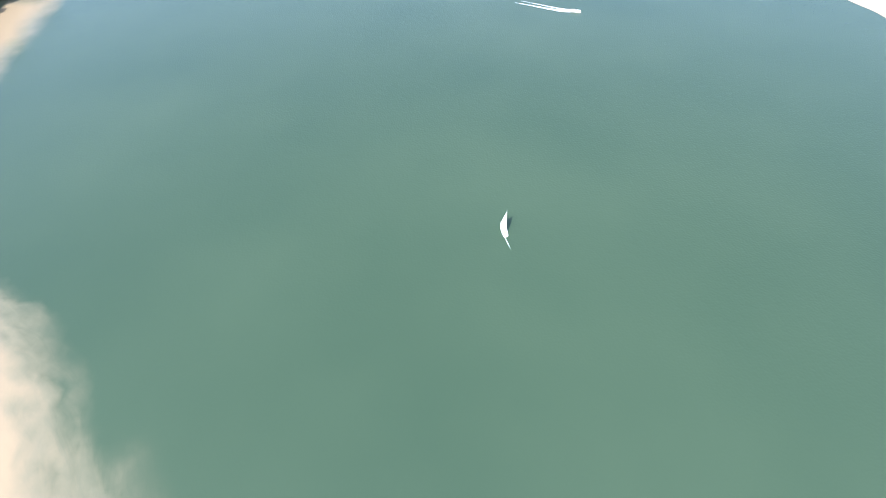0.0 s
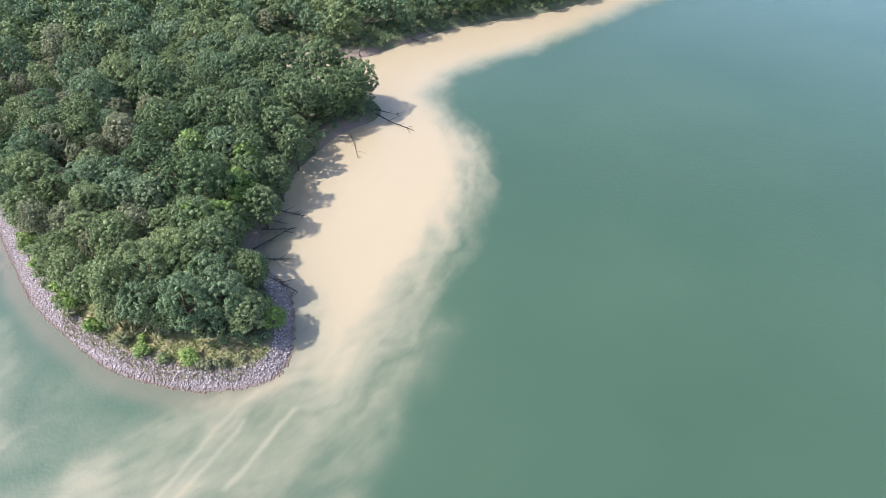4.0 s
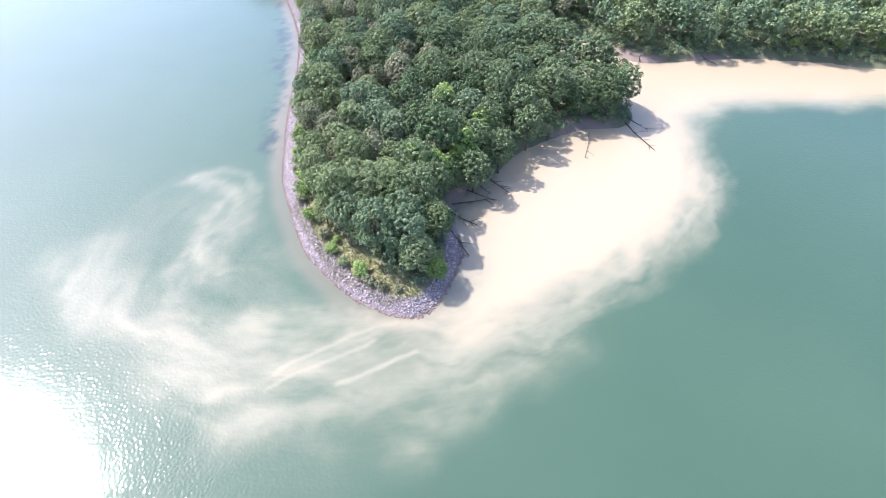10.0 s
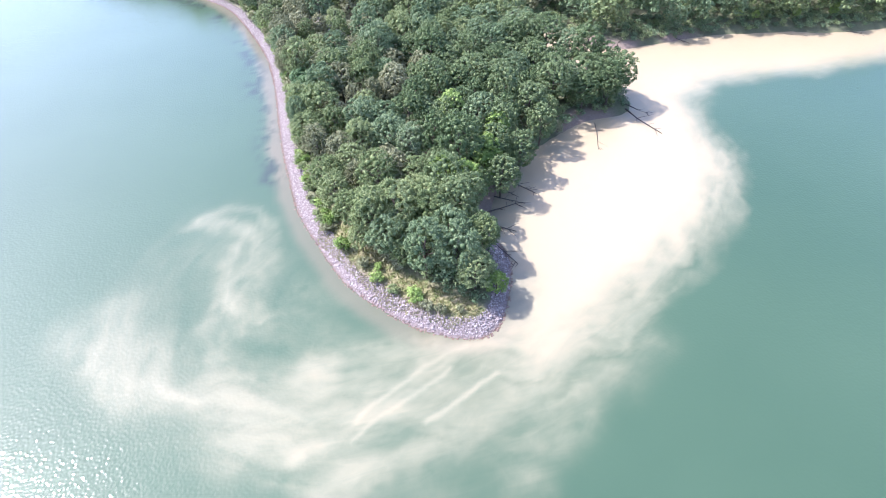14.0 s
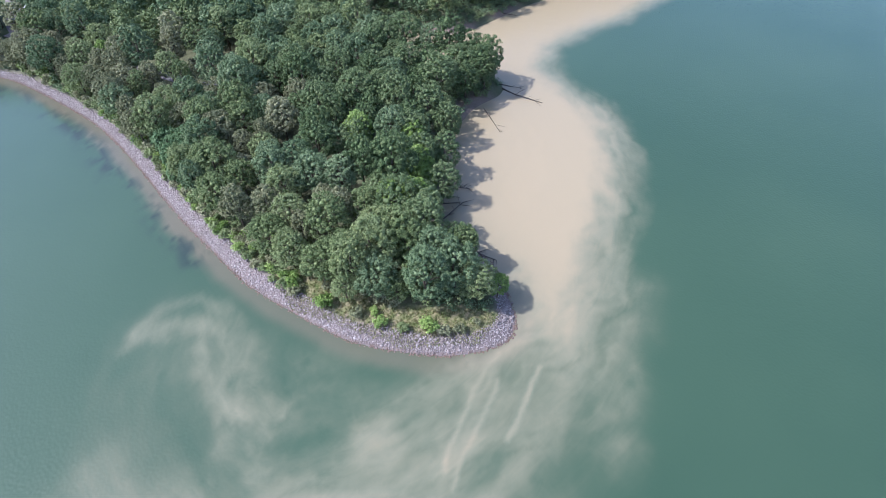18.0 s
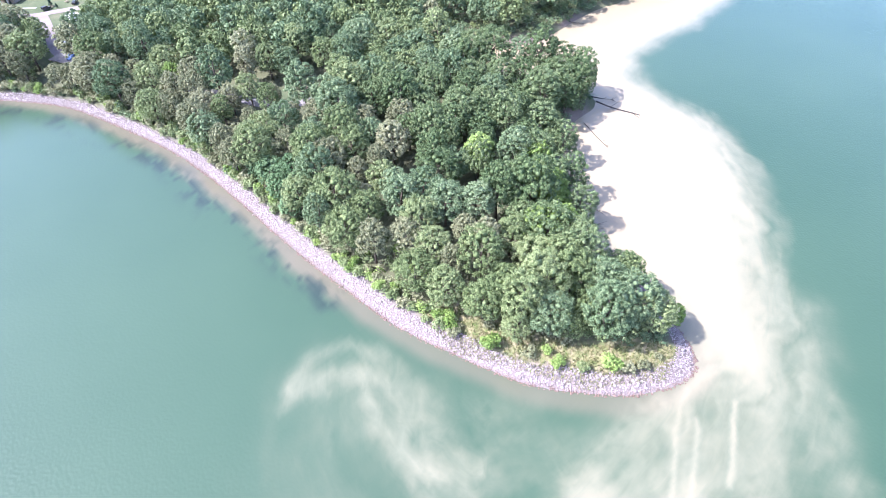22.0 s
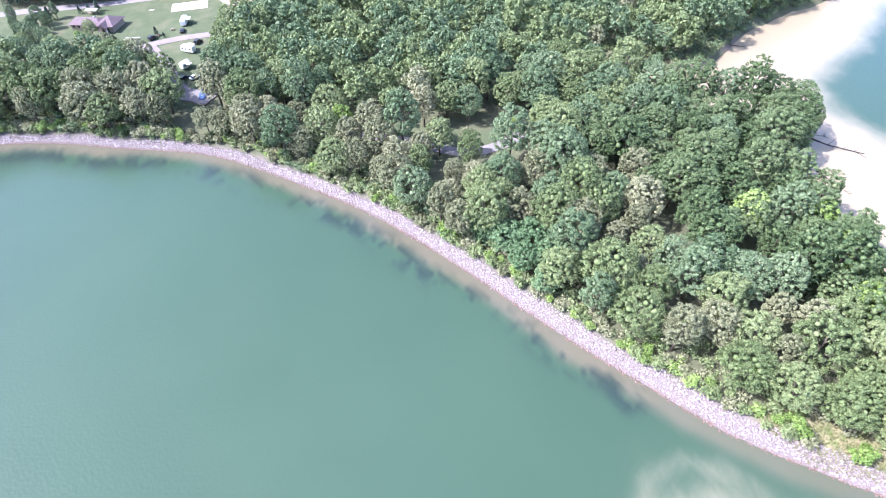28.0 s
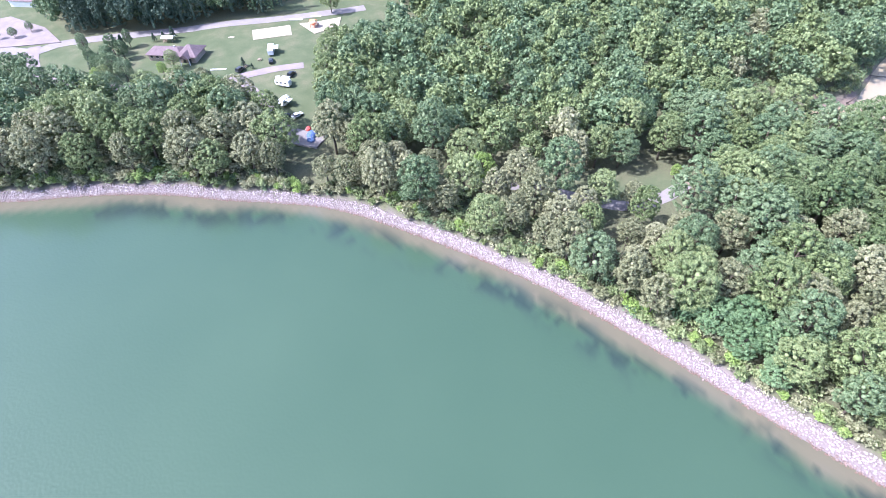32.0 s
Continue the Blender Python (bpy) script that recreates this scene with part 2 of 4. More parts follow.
# ---- ground ----
CLEARING = [(-170, 462), (-150, 450), (-132, 441), (-118, 430), (-106, 420), (-96, 410), (-86, 400), (-80, 388), (-84, 372), (-82, 360), (-70, 358), (-63, 370), (-60, 380), (-54, 384), (-45, 388),
            (-38, 398), (-30, 407), (-22, 406), (-12, 399), (6, 408), (30, 440), (30, 470), (-10, 476), (-52, 476), (-84, 491), (-106, 512), (-104, 560), (-100, 640), (-200, 640), (-210, 500)]
TIP_GRASS = [(-50, 152), (-40, 147), (-35, 134), (-29, 122), (-21.7, 114), (-16, 109.5), (-9, 104), (-6, 99), (-17, 96), (-34, 108), (-50, 137)]
GAP = [(-50, 310), (-40, 292), (-30, 272), (-20, 262), (-8, 255), (2, 256), (0, 264), (-12, 270), (-24, 282), (-36, 300), (-44, 314)]
BARE_SPOTS = ((5.0, 141.0, 6.5), (58.0, 181.0, 7.0), (91.0, 243.0, 6.0))
BLUFFS = ((8.0, 144.0, 9.0), (55.0, 182.0, 12.0), (93.0, 246.0, 12.0), (126.0, 244.0, 9.0))
xs = steps([(-4400, -400, 250), (-400, -190, 14), (-190, 130, 2.0), (130, 400, 6), (400, 4400, 250)])
ys = steps([(-4400, -300, 250), (-300, 70, 20), (70, 300, 2.0), (300, 620, 4), (620, 1000, 38), (1000, 4400, 250)])
gx, gy = np.meshgrid(xs, ys)
plan = np.stack([gx.ravel(), gy.ravel()], 1)
inland = shore_distance(plan)
me = grid_mesh("ground", xs, ys, ground_height(plan, inland))
rough_edge = 2.0 * fractal(gx.ravel() / 7, gy.ravel() / 7, 11)
from_west = distances(plan, SHORE_WEST)
paint(me, "meadow", smooth(np.maximum(signed(plan, CLEARING), signed(plan, GAP)) + rough_edge, -2, 3))
paint(me, "tussock", smooth(signed(plan, TIP_GRASS) + rough_edge, -2, 1.5))
scars = sum(smooth(np.hypot(plan[:, 0] - x, plan[:, 1] - y), r + 4, r - 3) for x, y, r in BLUFFS)
paint(me, "bare", smooth(6 - inland + rough_edge, 0, 3) * np.clip(scars, 0, 1))
paint(me, "sandy", smooth(26 - inland + rough_edge, 0, 5) * smooth(plan[:, 1], -60, -120))
paint(me, "stony", smooth(5.0 - 1.2 * smooth(plan[:, 1], 150, 300) - from_west + 0.4 * rough_edge, -0.5, 0.8))
m, nt, b = material("forest_floor_and_grass", 0.95, 0.15)
n1, n2 = noise_tex(nt, 0.12, 5), noise_tex(nt, 2.2, 4)
litter = ramp(nt, n2, [(0.3, (0.075, 0.080, 0.045)), (0.55, (0.120, 0.118, 0.070)), (0.72, (0.110, 0.145, 0.060))])
grass = mix(nt, n2, ramp(nt, n1, [(0.3, (0.078, 0.096, 0.048)), (0.5, (0.112, 0.124, 0.068)), (0.66, (0.175, 0.155, 0.098))]), (0.070, 0.090, 0.045))
dry = ramp(nt, noise_tex(nt, 0.5, 5), [(0.35, (0.120, 0.150, 0.050)), (0.52, (0.230, 0.215, 0.110)), (0.68, (0.330, 0.270, 0.170))])
soil = ramp(nt, n2, [(0.3, (0.140, 0.104, 0.082)), (0.7, (0.245, 0.188, 0.150))])
c = mix(nt, attribute(nt, "meadow"), litter, grass)
c = mix(nt, attribute(nt, "tussock"), c, dry)
c = mix(nt, attribute(nt, "bare"), c, soil)
c = mix(nt, attribute(nt, "sandy"), c, ramp(nt, n1, [(0.3, (0.32, 0.265, 0.20)), (0.7, (0.40, 0.335, 0.26))]))
c = mix(nt, attribute(nt, "stony"), c, (0.185, 0.150, 0.144))
nt.links.new(c, b.inputs["Base Color"])
bump(nt, b, n2, 0.5, 0.25)
tagged(link("ground", me, m), "wooded land with leaf litter and a mown camp meadow", "ground", kind="structure")

# ---- water ----
PLUME = [(337, 211), (233, 203), (178, 195.5), (141, 197), (118, 193.5), (107, 186), (102.5, 172), (101, 157), (95.5, 141), (86, 128), (75, 117), (61, 106),
         (45, 94.5), (30, 84.5), (18, 78), (8, 73), (-2, 72), (-10, 80), (-14, 88), (-12, 96), (-8, 106), (-8, 130), (0, 154), (20, 186), (48, 204), (42, 262), (56, 288), (95, 262), (345, 275)]
VEIL = [(40, 92), (20, 78), (2, 66), (-12, 56), (-26, 46), (-44, 48), (-66, 62), (-92, 84), (-108, 105), (-114, 124), (-106, 146), (-92, 158), (-77, 163),
        (-66, 158), (-60, 148), (-52, 130), (-40, 110), (-26, 96), (-8, 90)]
# drifting strands of silt: corners, half width, strength
STRANDS = [([(-14, 91.6), (-19.5, 90.4), (-30, 85.6), (-39, 80.6), (-44, 76.8)], 0.65, 0.46), ([(-20, 86), (-25.5, 83), (-34.8, 78.9), (-41, 75.6), (-45, 72.5)], 0.6, 0.38),
           ([(-9, 82.5), (-14, 80.4), (-18.9, 78.3), (-28.4, 73.8)], 0.65, 0.38), ([(-6, 92), (-20, 88), (-30, 83), (-42, 76), (-56, 72)], 3.2, 0.30),
           ([(-10, 93), (-21, 92.5), (-41, 93.5), (-55, 92.4), (-65, 91), (-76, 96)], 4.2, 0.30), ([(-50, 86), (-62, 85), (-76, 90), (-95, 98)], 4.5, 0.22),
           ([(-113, 117), (-104, 104), (-95.5, 96.7), (-81, 90), (-70, 82.5), (-57.7, 73.5), (-46.6, 67.7)], 6.5, 0.30),
           ([(-90, 154), (-81, 160), (-74, 160.5), (-67, 157.5), (-66, 150)], 1.6, 0.18), ([(-84, 157), (-76, 152), (-70.6, 147), (-66.8, 137), (-69, 130), (-74.5, 124), (-74, 112), (-74.7, 104)], 3.8, 0.28),
           ([(-75, 142), (-76, 132), (-75, 122), (-79, 112)], 2.4, 0.26), ([(-63, 150), (-62.5, 132), (-65, 120), (-66, 108)], 2.6, 0.16), ([(-104, 124), (-100, 114), (-90, 106)], 7.0, 0.20),
           ([(0, 76), (-20, 72), (-37, 66), (-52, 60)], 5.0, 0.34), ([(30, 84), (12, 74), (-4, 65), (-10, 60)], 5.5, 0.26), ([(0, 88), (-25, 84), (-45, 80), (-66, 81)], 9.0, 0.30)]
FLOW = [(200, 215), (110, 195), (88, 160), (62, 120), (30, 96), (0, 84), (-30, 80), (-60, 82), (-85, 96), (-92, 125), (-80, 152), (-60, 170)]
xs = steps([(-4400, -400, 400), (-400, -200, 20), (-200, -62, 1.6), (-62, 20, 0.7), (20, 130, 1.6), (130, 360, 5), (360, 4400, 300)])
ys = steps([(-4400, -400, 400), (-400, 20, 20), (20, 62, 1.6), (62, 98, 0.7), (98, 290, 1.6), (290, 440, 3), (440, 900, 60), (900, 4400, 500)])
gx, gy = np.meshgrid(xs, ys)
plan = np.stack([gx.ravel(), gy.ravel()], 1)
me = grid_mesh("water", xs, ys, np.zeros(gx.shape))
px, py = plan.T
warp = plan + np.stack([3.0 * fractal(px / 15, py / 15, 21) + 1.6 * fractal(px / 4.5, py / 4.5, 5), 3.0 * fractal(px / 15, py / 15, 29) + 1.6 * fractal(px / 4.5, py / 4.5, 9)], 1)
curve = rounded(FLOW, 3.0)
near = np.full(len(plan), 1e9)
run = np.zeros(len(plan))
side = np.zeros(len(plan))
length = 0.0
for p, q in zip(curve, curve[1:]):
    d = q - p
    ln = np.hypot(*d)
    u = np.clip(((plan - p) @ d) / ln ** 2, 0, 1)
    off = plan - p - u[:, None] * d
    dist = np.hypot(*off.T)
    better = dist < near
    near[better] = dist[better]
    run[better] = (length + u * ln)[better]
    side[better] = (np.sign(d[0] * off[:, 1] - d[1] * off[:, 0]) * dist)[better]
    length += ln
wisps = 0.5 + 0.8 * fractal(run / 24 + 0.8 * fractal(px / 20, py / 20, 41), side / 4.5 + 1.2 * fractal(px / 12, py / 12, 43), 31)
sd = signed(warp, PLUME)
tail = smooth(px, -32, 26)
dense = smooth(sd + 6.0 * (wisps - 0.5) * smooth(py, 180, 155), -3.0, 18 + 6 * smooth(py, 150, 95)) ** 0.8 * (0.54 + 0.40 * tail)
dense = np.maximum(dense, smooth(sd, 6, 36) * np.clip(0.72 + 0.30 * wisps + 0.16 * smooth(sd, 22, 44), 0, 0.96))
veil = smooth(signed(warp, VEIL), -9, 24) * (0.62 + 0.38 * smooth(px, -105, -55)) * np.clip(0.04 + 0.19 * wisps, 0, 0.26)
silt = np.maximum(dense, veil)
for line, half, strength in STRANDS:
    d = distances(plan + (warp - plan) * min(1.0, half / 2.5), rounded(line, 3.0))
    grow = strength * np.exp(-(d / half) ** 2) * np.clip(0.55 + 0.6 * wisps, 0, 1.1)
    silt = 1 - (1 - silt) * (1 - grow)
paint(me, "silt", np.clip(silt, 0, 1))
shore = -shore_distance(plan)
west = distances(plan, SHORE_WEST)
paint(me, "shallow", smooth(7.4 - shore + 1.4 * fractal(px / 12, py / 12, 77), 0, 4.5) * smooth(30 - west, 0, 15) * (0.66 + 0.34 * smooth(py, 140, 190)))
WEED = [(-143, 384), (-136, 378), (-128, 368), (-115, 353), (-100, 336), (-92, 319), (-83, 299), (-76, 276), (-73, 262), (-71.5, 250), (-71.5, 238), (-69.5, 227), (-67, 214), (-65, 196), (-64, 175)]
beds = np.exp(-(distances(warp, rounded(WEED, 4.0)) / 4.0) ** 2) * smooth(fractal(px / 12, py / 12, 51) + 0.9 * fractal(px / 3, py / 3, 53), -0.45, 0.25)
paint(me, "weed", beds)
me.attributes.new("flow", "FLOAT_VECTOR", "POINT").data.foreach_set("vector", np.stack([run / 3.2, side, 0 * run], 1).astype(np.float32).ravel())
m, nt, b = material("lake_water", 0.16, 1.0)
f = nt.nodes.new("ShaderNodeAttribute")
f.attribute_name = "flow"
s = attribute(nt, "silt")
swirl = maths(nt, "ADD", maths(nt, "MULTIPLY", noise_tex(nt, 0.11, 6, 0.6, 0.8), 0.45), maths(nt, "MULTIPLY", noise_tex(nt, 0.30, 6, 0.6, 1.0, f.outputs["Vector"]), 0.55))
thin = maths(nt, "MULTIPLY", maths(nt, "MULTIPLY", s, maths(nt, "SUBTRACT", 1.0, s)), 2.1)
s = maths(nt, "ADD", s, maths(nt, "MULTIPLY", maths(nt, "SUBTRACT", swirl, 0.5), thin), True)
deep = ramp(nt, noise_tex(nt, 0.012, 3), [(0.3, (0.033, 0.065, 0.037)), (0.7, (0.044, 0.078, 0.045))])
c = mix(nt, maths(nt, "MULTIPLY", attribute(nt, "shallow"), 0.82), deep, (0.138, 0.114, 0.078))
c = mix(nt, maths(nt, "MULTIPLY", attribute(nt, "weed"), 0.95), c, (0.022, 0.036, 0.030))
milk = ramp(nt, s, [(0.55, (0.322, 0.286, 0.204)), (0.95, (0.345, 0.266, 0.164))])
c = mix(nt, s, c, mix(nt, swirl, milk, (0.318, 0.252, 0.162)))
nt.links.new(c, b.inputs["Base Color"])
b.inputs["Specular IOR Level"].default_value = 0.12
b.inputs["Roughness"].default_value = 0.62
b.inputs["Coat Weight"].default_value, b.inputs["Coat IOR"].default_value = 1.0, 1.36
nt.links.new(ramp(nt, s, [(0.45, (0.06, 0.06, 0.06)), (1.0, (0.26, 0.26, 0.26))]), b.inputs["Coat Roughness"])
waves = maths(nt, "ADD", noise_tex(nt, 1.35, 0.0), maths(nt, "ADD", maths(nt, "MULTIPLY", noise_tex(nt, 0.38, 0.0), 0.7), maths(nt, "MULTIPLY", noise_tex(nt, 2.9, 0.0), 0.12)))
rel = nt.nodes.new("ShaderNodeBump")
rel.inputs["Strength"].default_value, rel.inputs["Distance"].default_value = 1.0, 0.07
nt.links.new(waves, rel.inputs["Height"])
nt.links.new(rel.outputs[0], b.inputs["Coat Normal"])
tagged(link("water", me, m), "green lake water with drifting pale silt plumes", "water", kind="structure")


# ---- trees ----
def ico(level=1):
    bm = bmesh.new()
    bmesh.ops.create_icosphere(bm, subdivisions=level, radius=1)
    v = np.array([x.co[:] for x in bm.verts])
    f = np.array([[x.index for x in p.verts] for p in bm.faces])
    bm.free()
    return v, f


ICO_V, ICO_F = ico(1)


def crown_arrays(seed, width, low, top, clumps, sprays, size, cone=False):
    """A crown from height low to top: boughs as overlapping domes, set with leaf clumps of small folded sprays round dim hearts."""
    rng = np.random.default_rng(seed)
    mid, half = (low + top) / 2, (top - low) / 2
    if cone:
        k = np.arange(clumps) + 0.5
        up, ang = 1 - 2 * k / clumps, k * 2.39996 + rng.normal(0, 0.35, clumps)
        ring = ((1 - up) * 0.5 + 0.05) * rng.uniform(0.75, 1.08, clumps)
        c = np.column_stack([np.cos(ang) * ring * width / 2, np.sin(ang) * ring * width / 2, mid + up * half])
        hearts = np.column_stack([0 * up[::3], 0 * up[::3], c[::3, 2]])
        hr = ring[::3] * width * 0.34
        rad = width * rng.uniform(0.55, 0.95, clumps) / math.sqrt(clumps)
    else:
        n = 5 if clumps < 40 else 12 if clumps < 110 else 26
        k = np.arange(n) + 0.5
        up = 1 - 1.45 * k / n
        ang = k * 2.39996 + rng.normal(0, 0.3, n)
        ring = np.sqrt(np.clip(1 - up * up, 0.02, 1))
        hr = np.minimum(width, 2.2 * half) * rng.uniform(0.125, 0.215, n) * (1.4 if n < 12 else 1.15 if n < 20 else 1.0)
        stretch = rng.uniform(0.86, 1.10, n)
        hearts = np.column_stack([np.cos(ang) * ring * (width / 2 - hr) * stretch, np.sin(ang) * ring * (width / 2 - hr) * stretch, mid + up * (half - hr)])
        m = clumps * 5
        b = rng.choice(n, m, p=hr ** 2 / (hr ** 2).sum())
        d = rng.normal(size=(m, 3))
        d /= np.linalg.norm(d, axis=1)[:, None]
        c = hearts[b] + d * (hr[b] * rng.uniform(0.86, 1.06, m))[:, None]
        gap = np.linalg.norm(c[:, None] - hearts[None], axis=2) / hr[None]
        gap[np.arange(m), b] = 9
        out = (c - np.array([0, 0, mid])) * np.array([2 / width, 2 / width, 1 / half])
        keep = (gap.min(1) > 0.92) & ((d * out).sum(1) > -0.05)
        c = c[keep][:clumps]
        clumps = len(c)
        rad = width * rng.uniform(0.62, 1.05, clumps) / math.sqrt(clumps)
    n = clumps * sprays
    d = rng.normal(size=(n, 3))
    d[:, 2] = np.abs(d[:, 2]) * 0.9 + d[:, 2] * 0.25
    d /= np.linalg.norm(d, axis=1)[:, None]
    cc, rr = np.repeat(c, sprays, 0), np.repeat(rad, sprays)
    p = cc + d * (rr * rng.uniform(0.75, 1.3, n))[:, None] * np.array([1, 1, 0.85])
    nrm = d + rng.normal(0, 0.34, (n, 3)) + np.array([0, 0, 0.08])
    nrm /= np.linalg.norm(nrm, axis=1)[:, None]
    a = np.cross(nrm, rng.normal(size=(n, 3)))
    a /= np.linalg.norm(a, axis=1)[:, None]
    bb = np.cross(nrm, a)
    s = (size * rng.uniform(0.55, 1.3, n))[:, None]
    q = np.stack([p - a * s - nrm * s * 0.2, p + a * s * 0.8 - bb * s * 0.75, p + a * s * 0.5 + bb * s * 0.85 - nrm * s * 0.25], 1).reshape(-1, 3)
    tris = np.arange(n * 3).reshape(-1, 3)
    heart = (hearts[:, None] + ICO_V[None] * (hr * 0.34)[:, None, None]).reshape(-1, 3)
    hf = (np.arange(len(hearts))[:, None, None] * len(ICO_V) + ICO_F[None]).reshape(-1, 3) + len(q)
    return np.concatenate([q, heart]), np.concatenate([tris, hf])


def tube(bm, pts, radii, sides=6):
    """A tapered tube along points."""
    rings = []
    for k, (p, r) in enumerate(zip(pts, radii)):
        p = Vector(p)
        d = (Vector(pts[min(k + 1, len(pts) - 1)]) - Vector(pts[max(k - 1, 0)])).normalized()
        a0 = d.orthogonal().normalized()
        a1 = d.cross(a0)
        rings.append([bm.verts.new(p + (a0 * math.cos(a) + a1 * math.sin(a)) * r) for a in np.linspace(0, 2 * math.pi, sides, endpoint=False)])
    for r0, r1 in zip(rings, rings[1:]):
        for k in range(sides):
            bm.faces.new((r0[k], r0[(k + 1) % sides], r1[(k + 1) % sides], r1[k]))
    bm.faces.new(rings[0][::-1])
    bm.faces.new(rings[-1])


def trunk_mesh(seed, height, radius, spread):
    rng = random.Random(seed)
    bm = bmesh.new()
    pts = [(rng.uniform(-.3, .3) * k, rng.uniform(-.3, .3) * k, -0.6 + (height + 0.6) * k / 3) for k in range(4)]
    tube(bm, pts, [radius * 1.25, radius, radius * 0.75, radius * 0.4])
    for k in range(6):
        a, h = k * 1.05 + rng.uniform(-.3, .3), height * rng.uniform(0.35, 0.75)
        tube(bm, [(0, 0, h), (math.cos(a) * spread * .4, math.sin(a) * spread * .4, h + spread * .35), (math.cos(a) * spread * .8, math.sin(a) * spread * .8, h + spread * .55)],
             [radius * .5, radius * .32, radius * .12], 5)
    me = bpy.data.meshes.new("trunk")
    bm.to_mesh(me)
    bm.free()
    me.shade_smooth()
    me.materials.append(BARK)
    return me


def tree_kind(seed, width, height, leaf, clumps=290, sprays=32, size=0.20, low=0.12, cone=False):
    crown = soup("crown", *crown_arrays(seed, width, height * low, height, clumps, sprays, size, cone))
    crown.materials.append(leaf)
    return trunk_mesh(seed, height * 0.72, 0.016 * height + 0.05, width * 0.45), crown


def plant_tree(kind, x, y, z, scale, turn, label, name="tree", category="tree", group="", tall=1.0):
    """One tree: an empty at its foot with trunk and crown."""
    trunk, crown = kind
    root = new(name)
    root.matrix_basis = pose(x, y, z, 0, 0, turn) @ Matrix.Diagonal((scale, scale, scale * tall, 1))
    for nm, mesh in (("trunk", trunk), ("crown", crown)):
        new(nm, mesh).parent = root
    return tagged(root, label, category, group)


KINDS = {
    "oak": [tree_kind(k, w, h, LEAF_OAK) for k, (w, h) in enumerate([(12.0, 17), (13.0, 16), (10.5, 18), (11.5, 16.5), (9.5, 16)])],
    "blue": [tree_kind(10 + k, w, h, LEAF_BLUE) for k, (w, h) in enumerate([(12.0, 17), (12.5, 16), (10.5, 18), (9.5, 17)])],
    "deep": [tree_kind(80 + k, w, h, LEAF_SHADED) for k, (w, h) in enumerate([(11.5, 17), (12.5, 16), (10, 17.5)])],
    "olive": [tree_kind(20 + k, w, h, LEAF_OLIVE, low=0.12) for k, (w, h) in enumerate([(11, 16), (9.5, 16), (10.5, 15), (8.5, 15)])],
    "bright": [tree_kind(30 + k, w, h, LEAF_BRIGHT, 180) for k, (w, h) in enumerate([(8, 12.5), (7, 13)])],
    "teal": [tree_kind(40 + k, 9, 10, LEAF_TEAL, 240, low=0.02) for k in range(2)],
    "column": [tree_kind(46 + k, w, h, LEAF_BLUE, 170, low=0.05) for k, (w, h) in enumerate([(5.4, 11), (6.2, 10.5)])],
    "shrub": [tree_kind(60, 3.4, 2.6, LEAF_BRIGHT, 36, 24, 0.20, low=0.0), tree_kind(61, 3.2, 2.2, LEAF_OAK, 36, 24, 0.20, low=0.0),
              tree_kind(62, 3.0, 2.4, LEAF_OLIVE, 36, 24, 0.20, low=0.0)],
    "pine": [tree_kind(70 + k, w, h, LEAF_PINE, 60, 30, 0.22, 0.1, True) for k, (w, h) in enumerate([(4.6, 8), (4.0, 7)])],
}
TREE_TAGS = {"oak": ("oak_tree", "leafy green oak in the dense wood"), "blue": ("maple_tree", "dark bluish-green broadleaf tree in the wood"),
             "deep": ("maple_tree", "broadleaf tree above the silty bay, its green darkened as shade"),
             "olive": ("locust_tree", "olive-brown tinged broadleaf tree of the wood"), "bright": ("young_tree", "fresh yellow-green young broadleaf tree"),
             "teal": ("willow", "low spreading teal-green tree above the stones"), "shrub": ("shrub", "low green shrub behind the stones"),
             "column": ("ash_tree", "upright dark green tree on the camp meadow"),
             "pine": ("conifer", "small dark conifer on the camp meadow")}


def scatter(lo, hi, spacing, seed, keep):
    """Places at least spacing apart in a box, by throwing darts; keep picks among them."""
    rng = np.random.default_rng(seed)
    lo, hi = np.array(lo, float), np.array(hi, float)
    p = rng.uniform(lo, hi, (int((hi - lo).prod() / spacing ** 2 * 5), 2))
    p = p[keep(p)]
    cells, out = {}, []
    for x, y in p:
        i, j = int(x // spacing), int(y // spacing)
        if all((x - u) ** 2 + (y - v) ** 2 > spacing ** 2 for di in (-1, 0, 1) for dj in (-1, 0, 1) for u, v in cells.get((i + di, j + dj), ())):
            cells.setdefault((i, j), []).append((x, y))
            out.append((x, y))
    return np.array(out)


TRACK_FRONT = [(-16, 272), (0, 264), (2, 254), (-16, 249), (-28, 252), (-30, 262)]
NOTCH = [(-80, 374), (-94, 349), (-86, 340), (-73, 352), (-66, 366)]


def wooded(p):
    d, w = signed(p, LAND_RING), distances(p, SHORE_WEST)
    edge = np.where(np.abs(w - d) < 3, 7.0 - 1.4 * smooth(p[:, 1], 150, 200), 5.0)
    edge = np.where((p[:, 0] > 50) & (p[:, 1] > 205), 5.0, edge)
    edge = np.where((p[:, 0] > 66) & (p[:, 1] > 225), 5.0, edge)
    return (d > edge) & (signed(p, CLEARING) < -2) & (signed(p, TIP_GRASS) < 1.5) & (signed(p, GAP) < -1.0) & (np.hypot(p[:, 0] + 7, p[:, 1] - 107) > 7) & (signed(p, NOTCH) < 0) & (signed(p, TRACK_FRONT) < 0) & (np.hypot(p[:, 0] + 50, (p[:, 1] - 219) * 0.8) > 10)


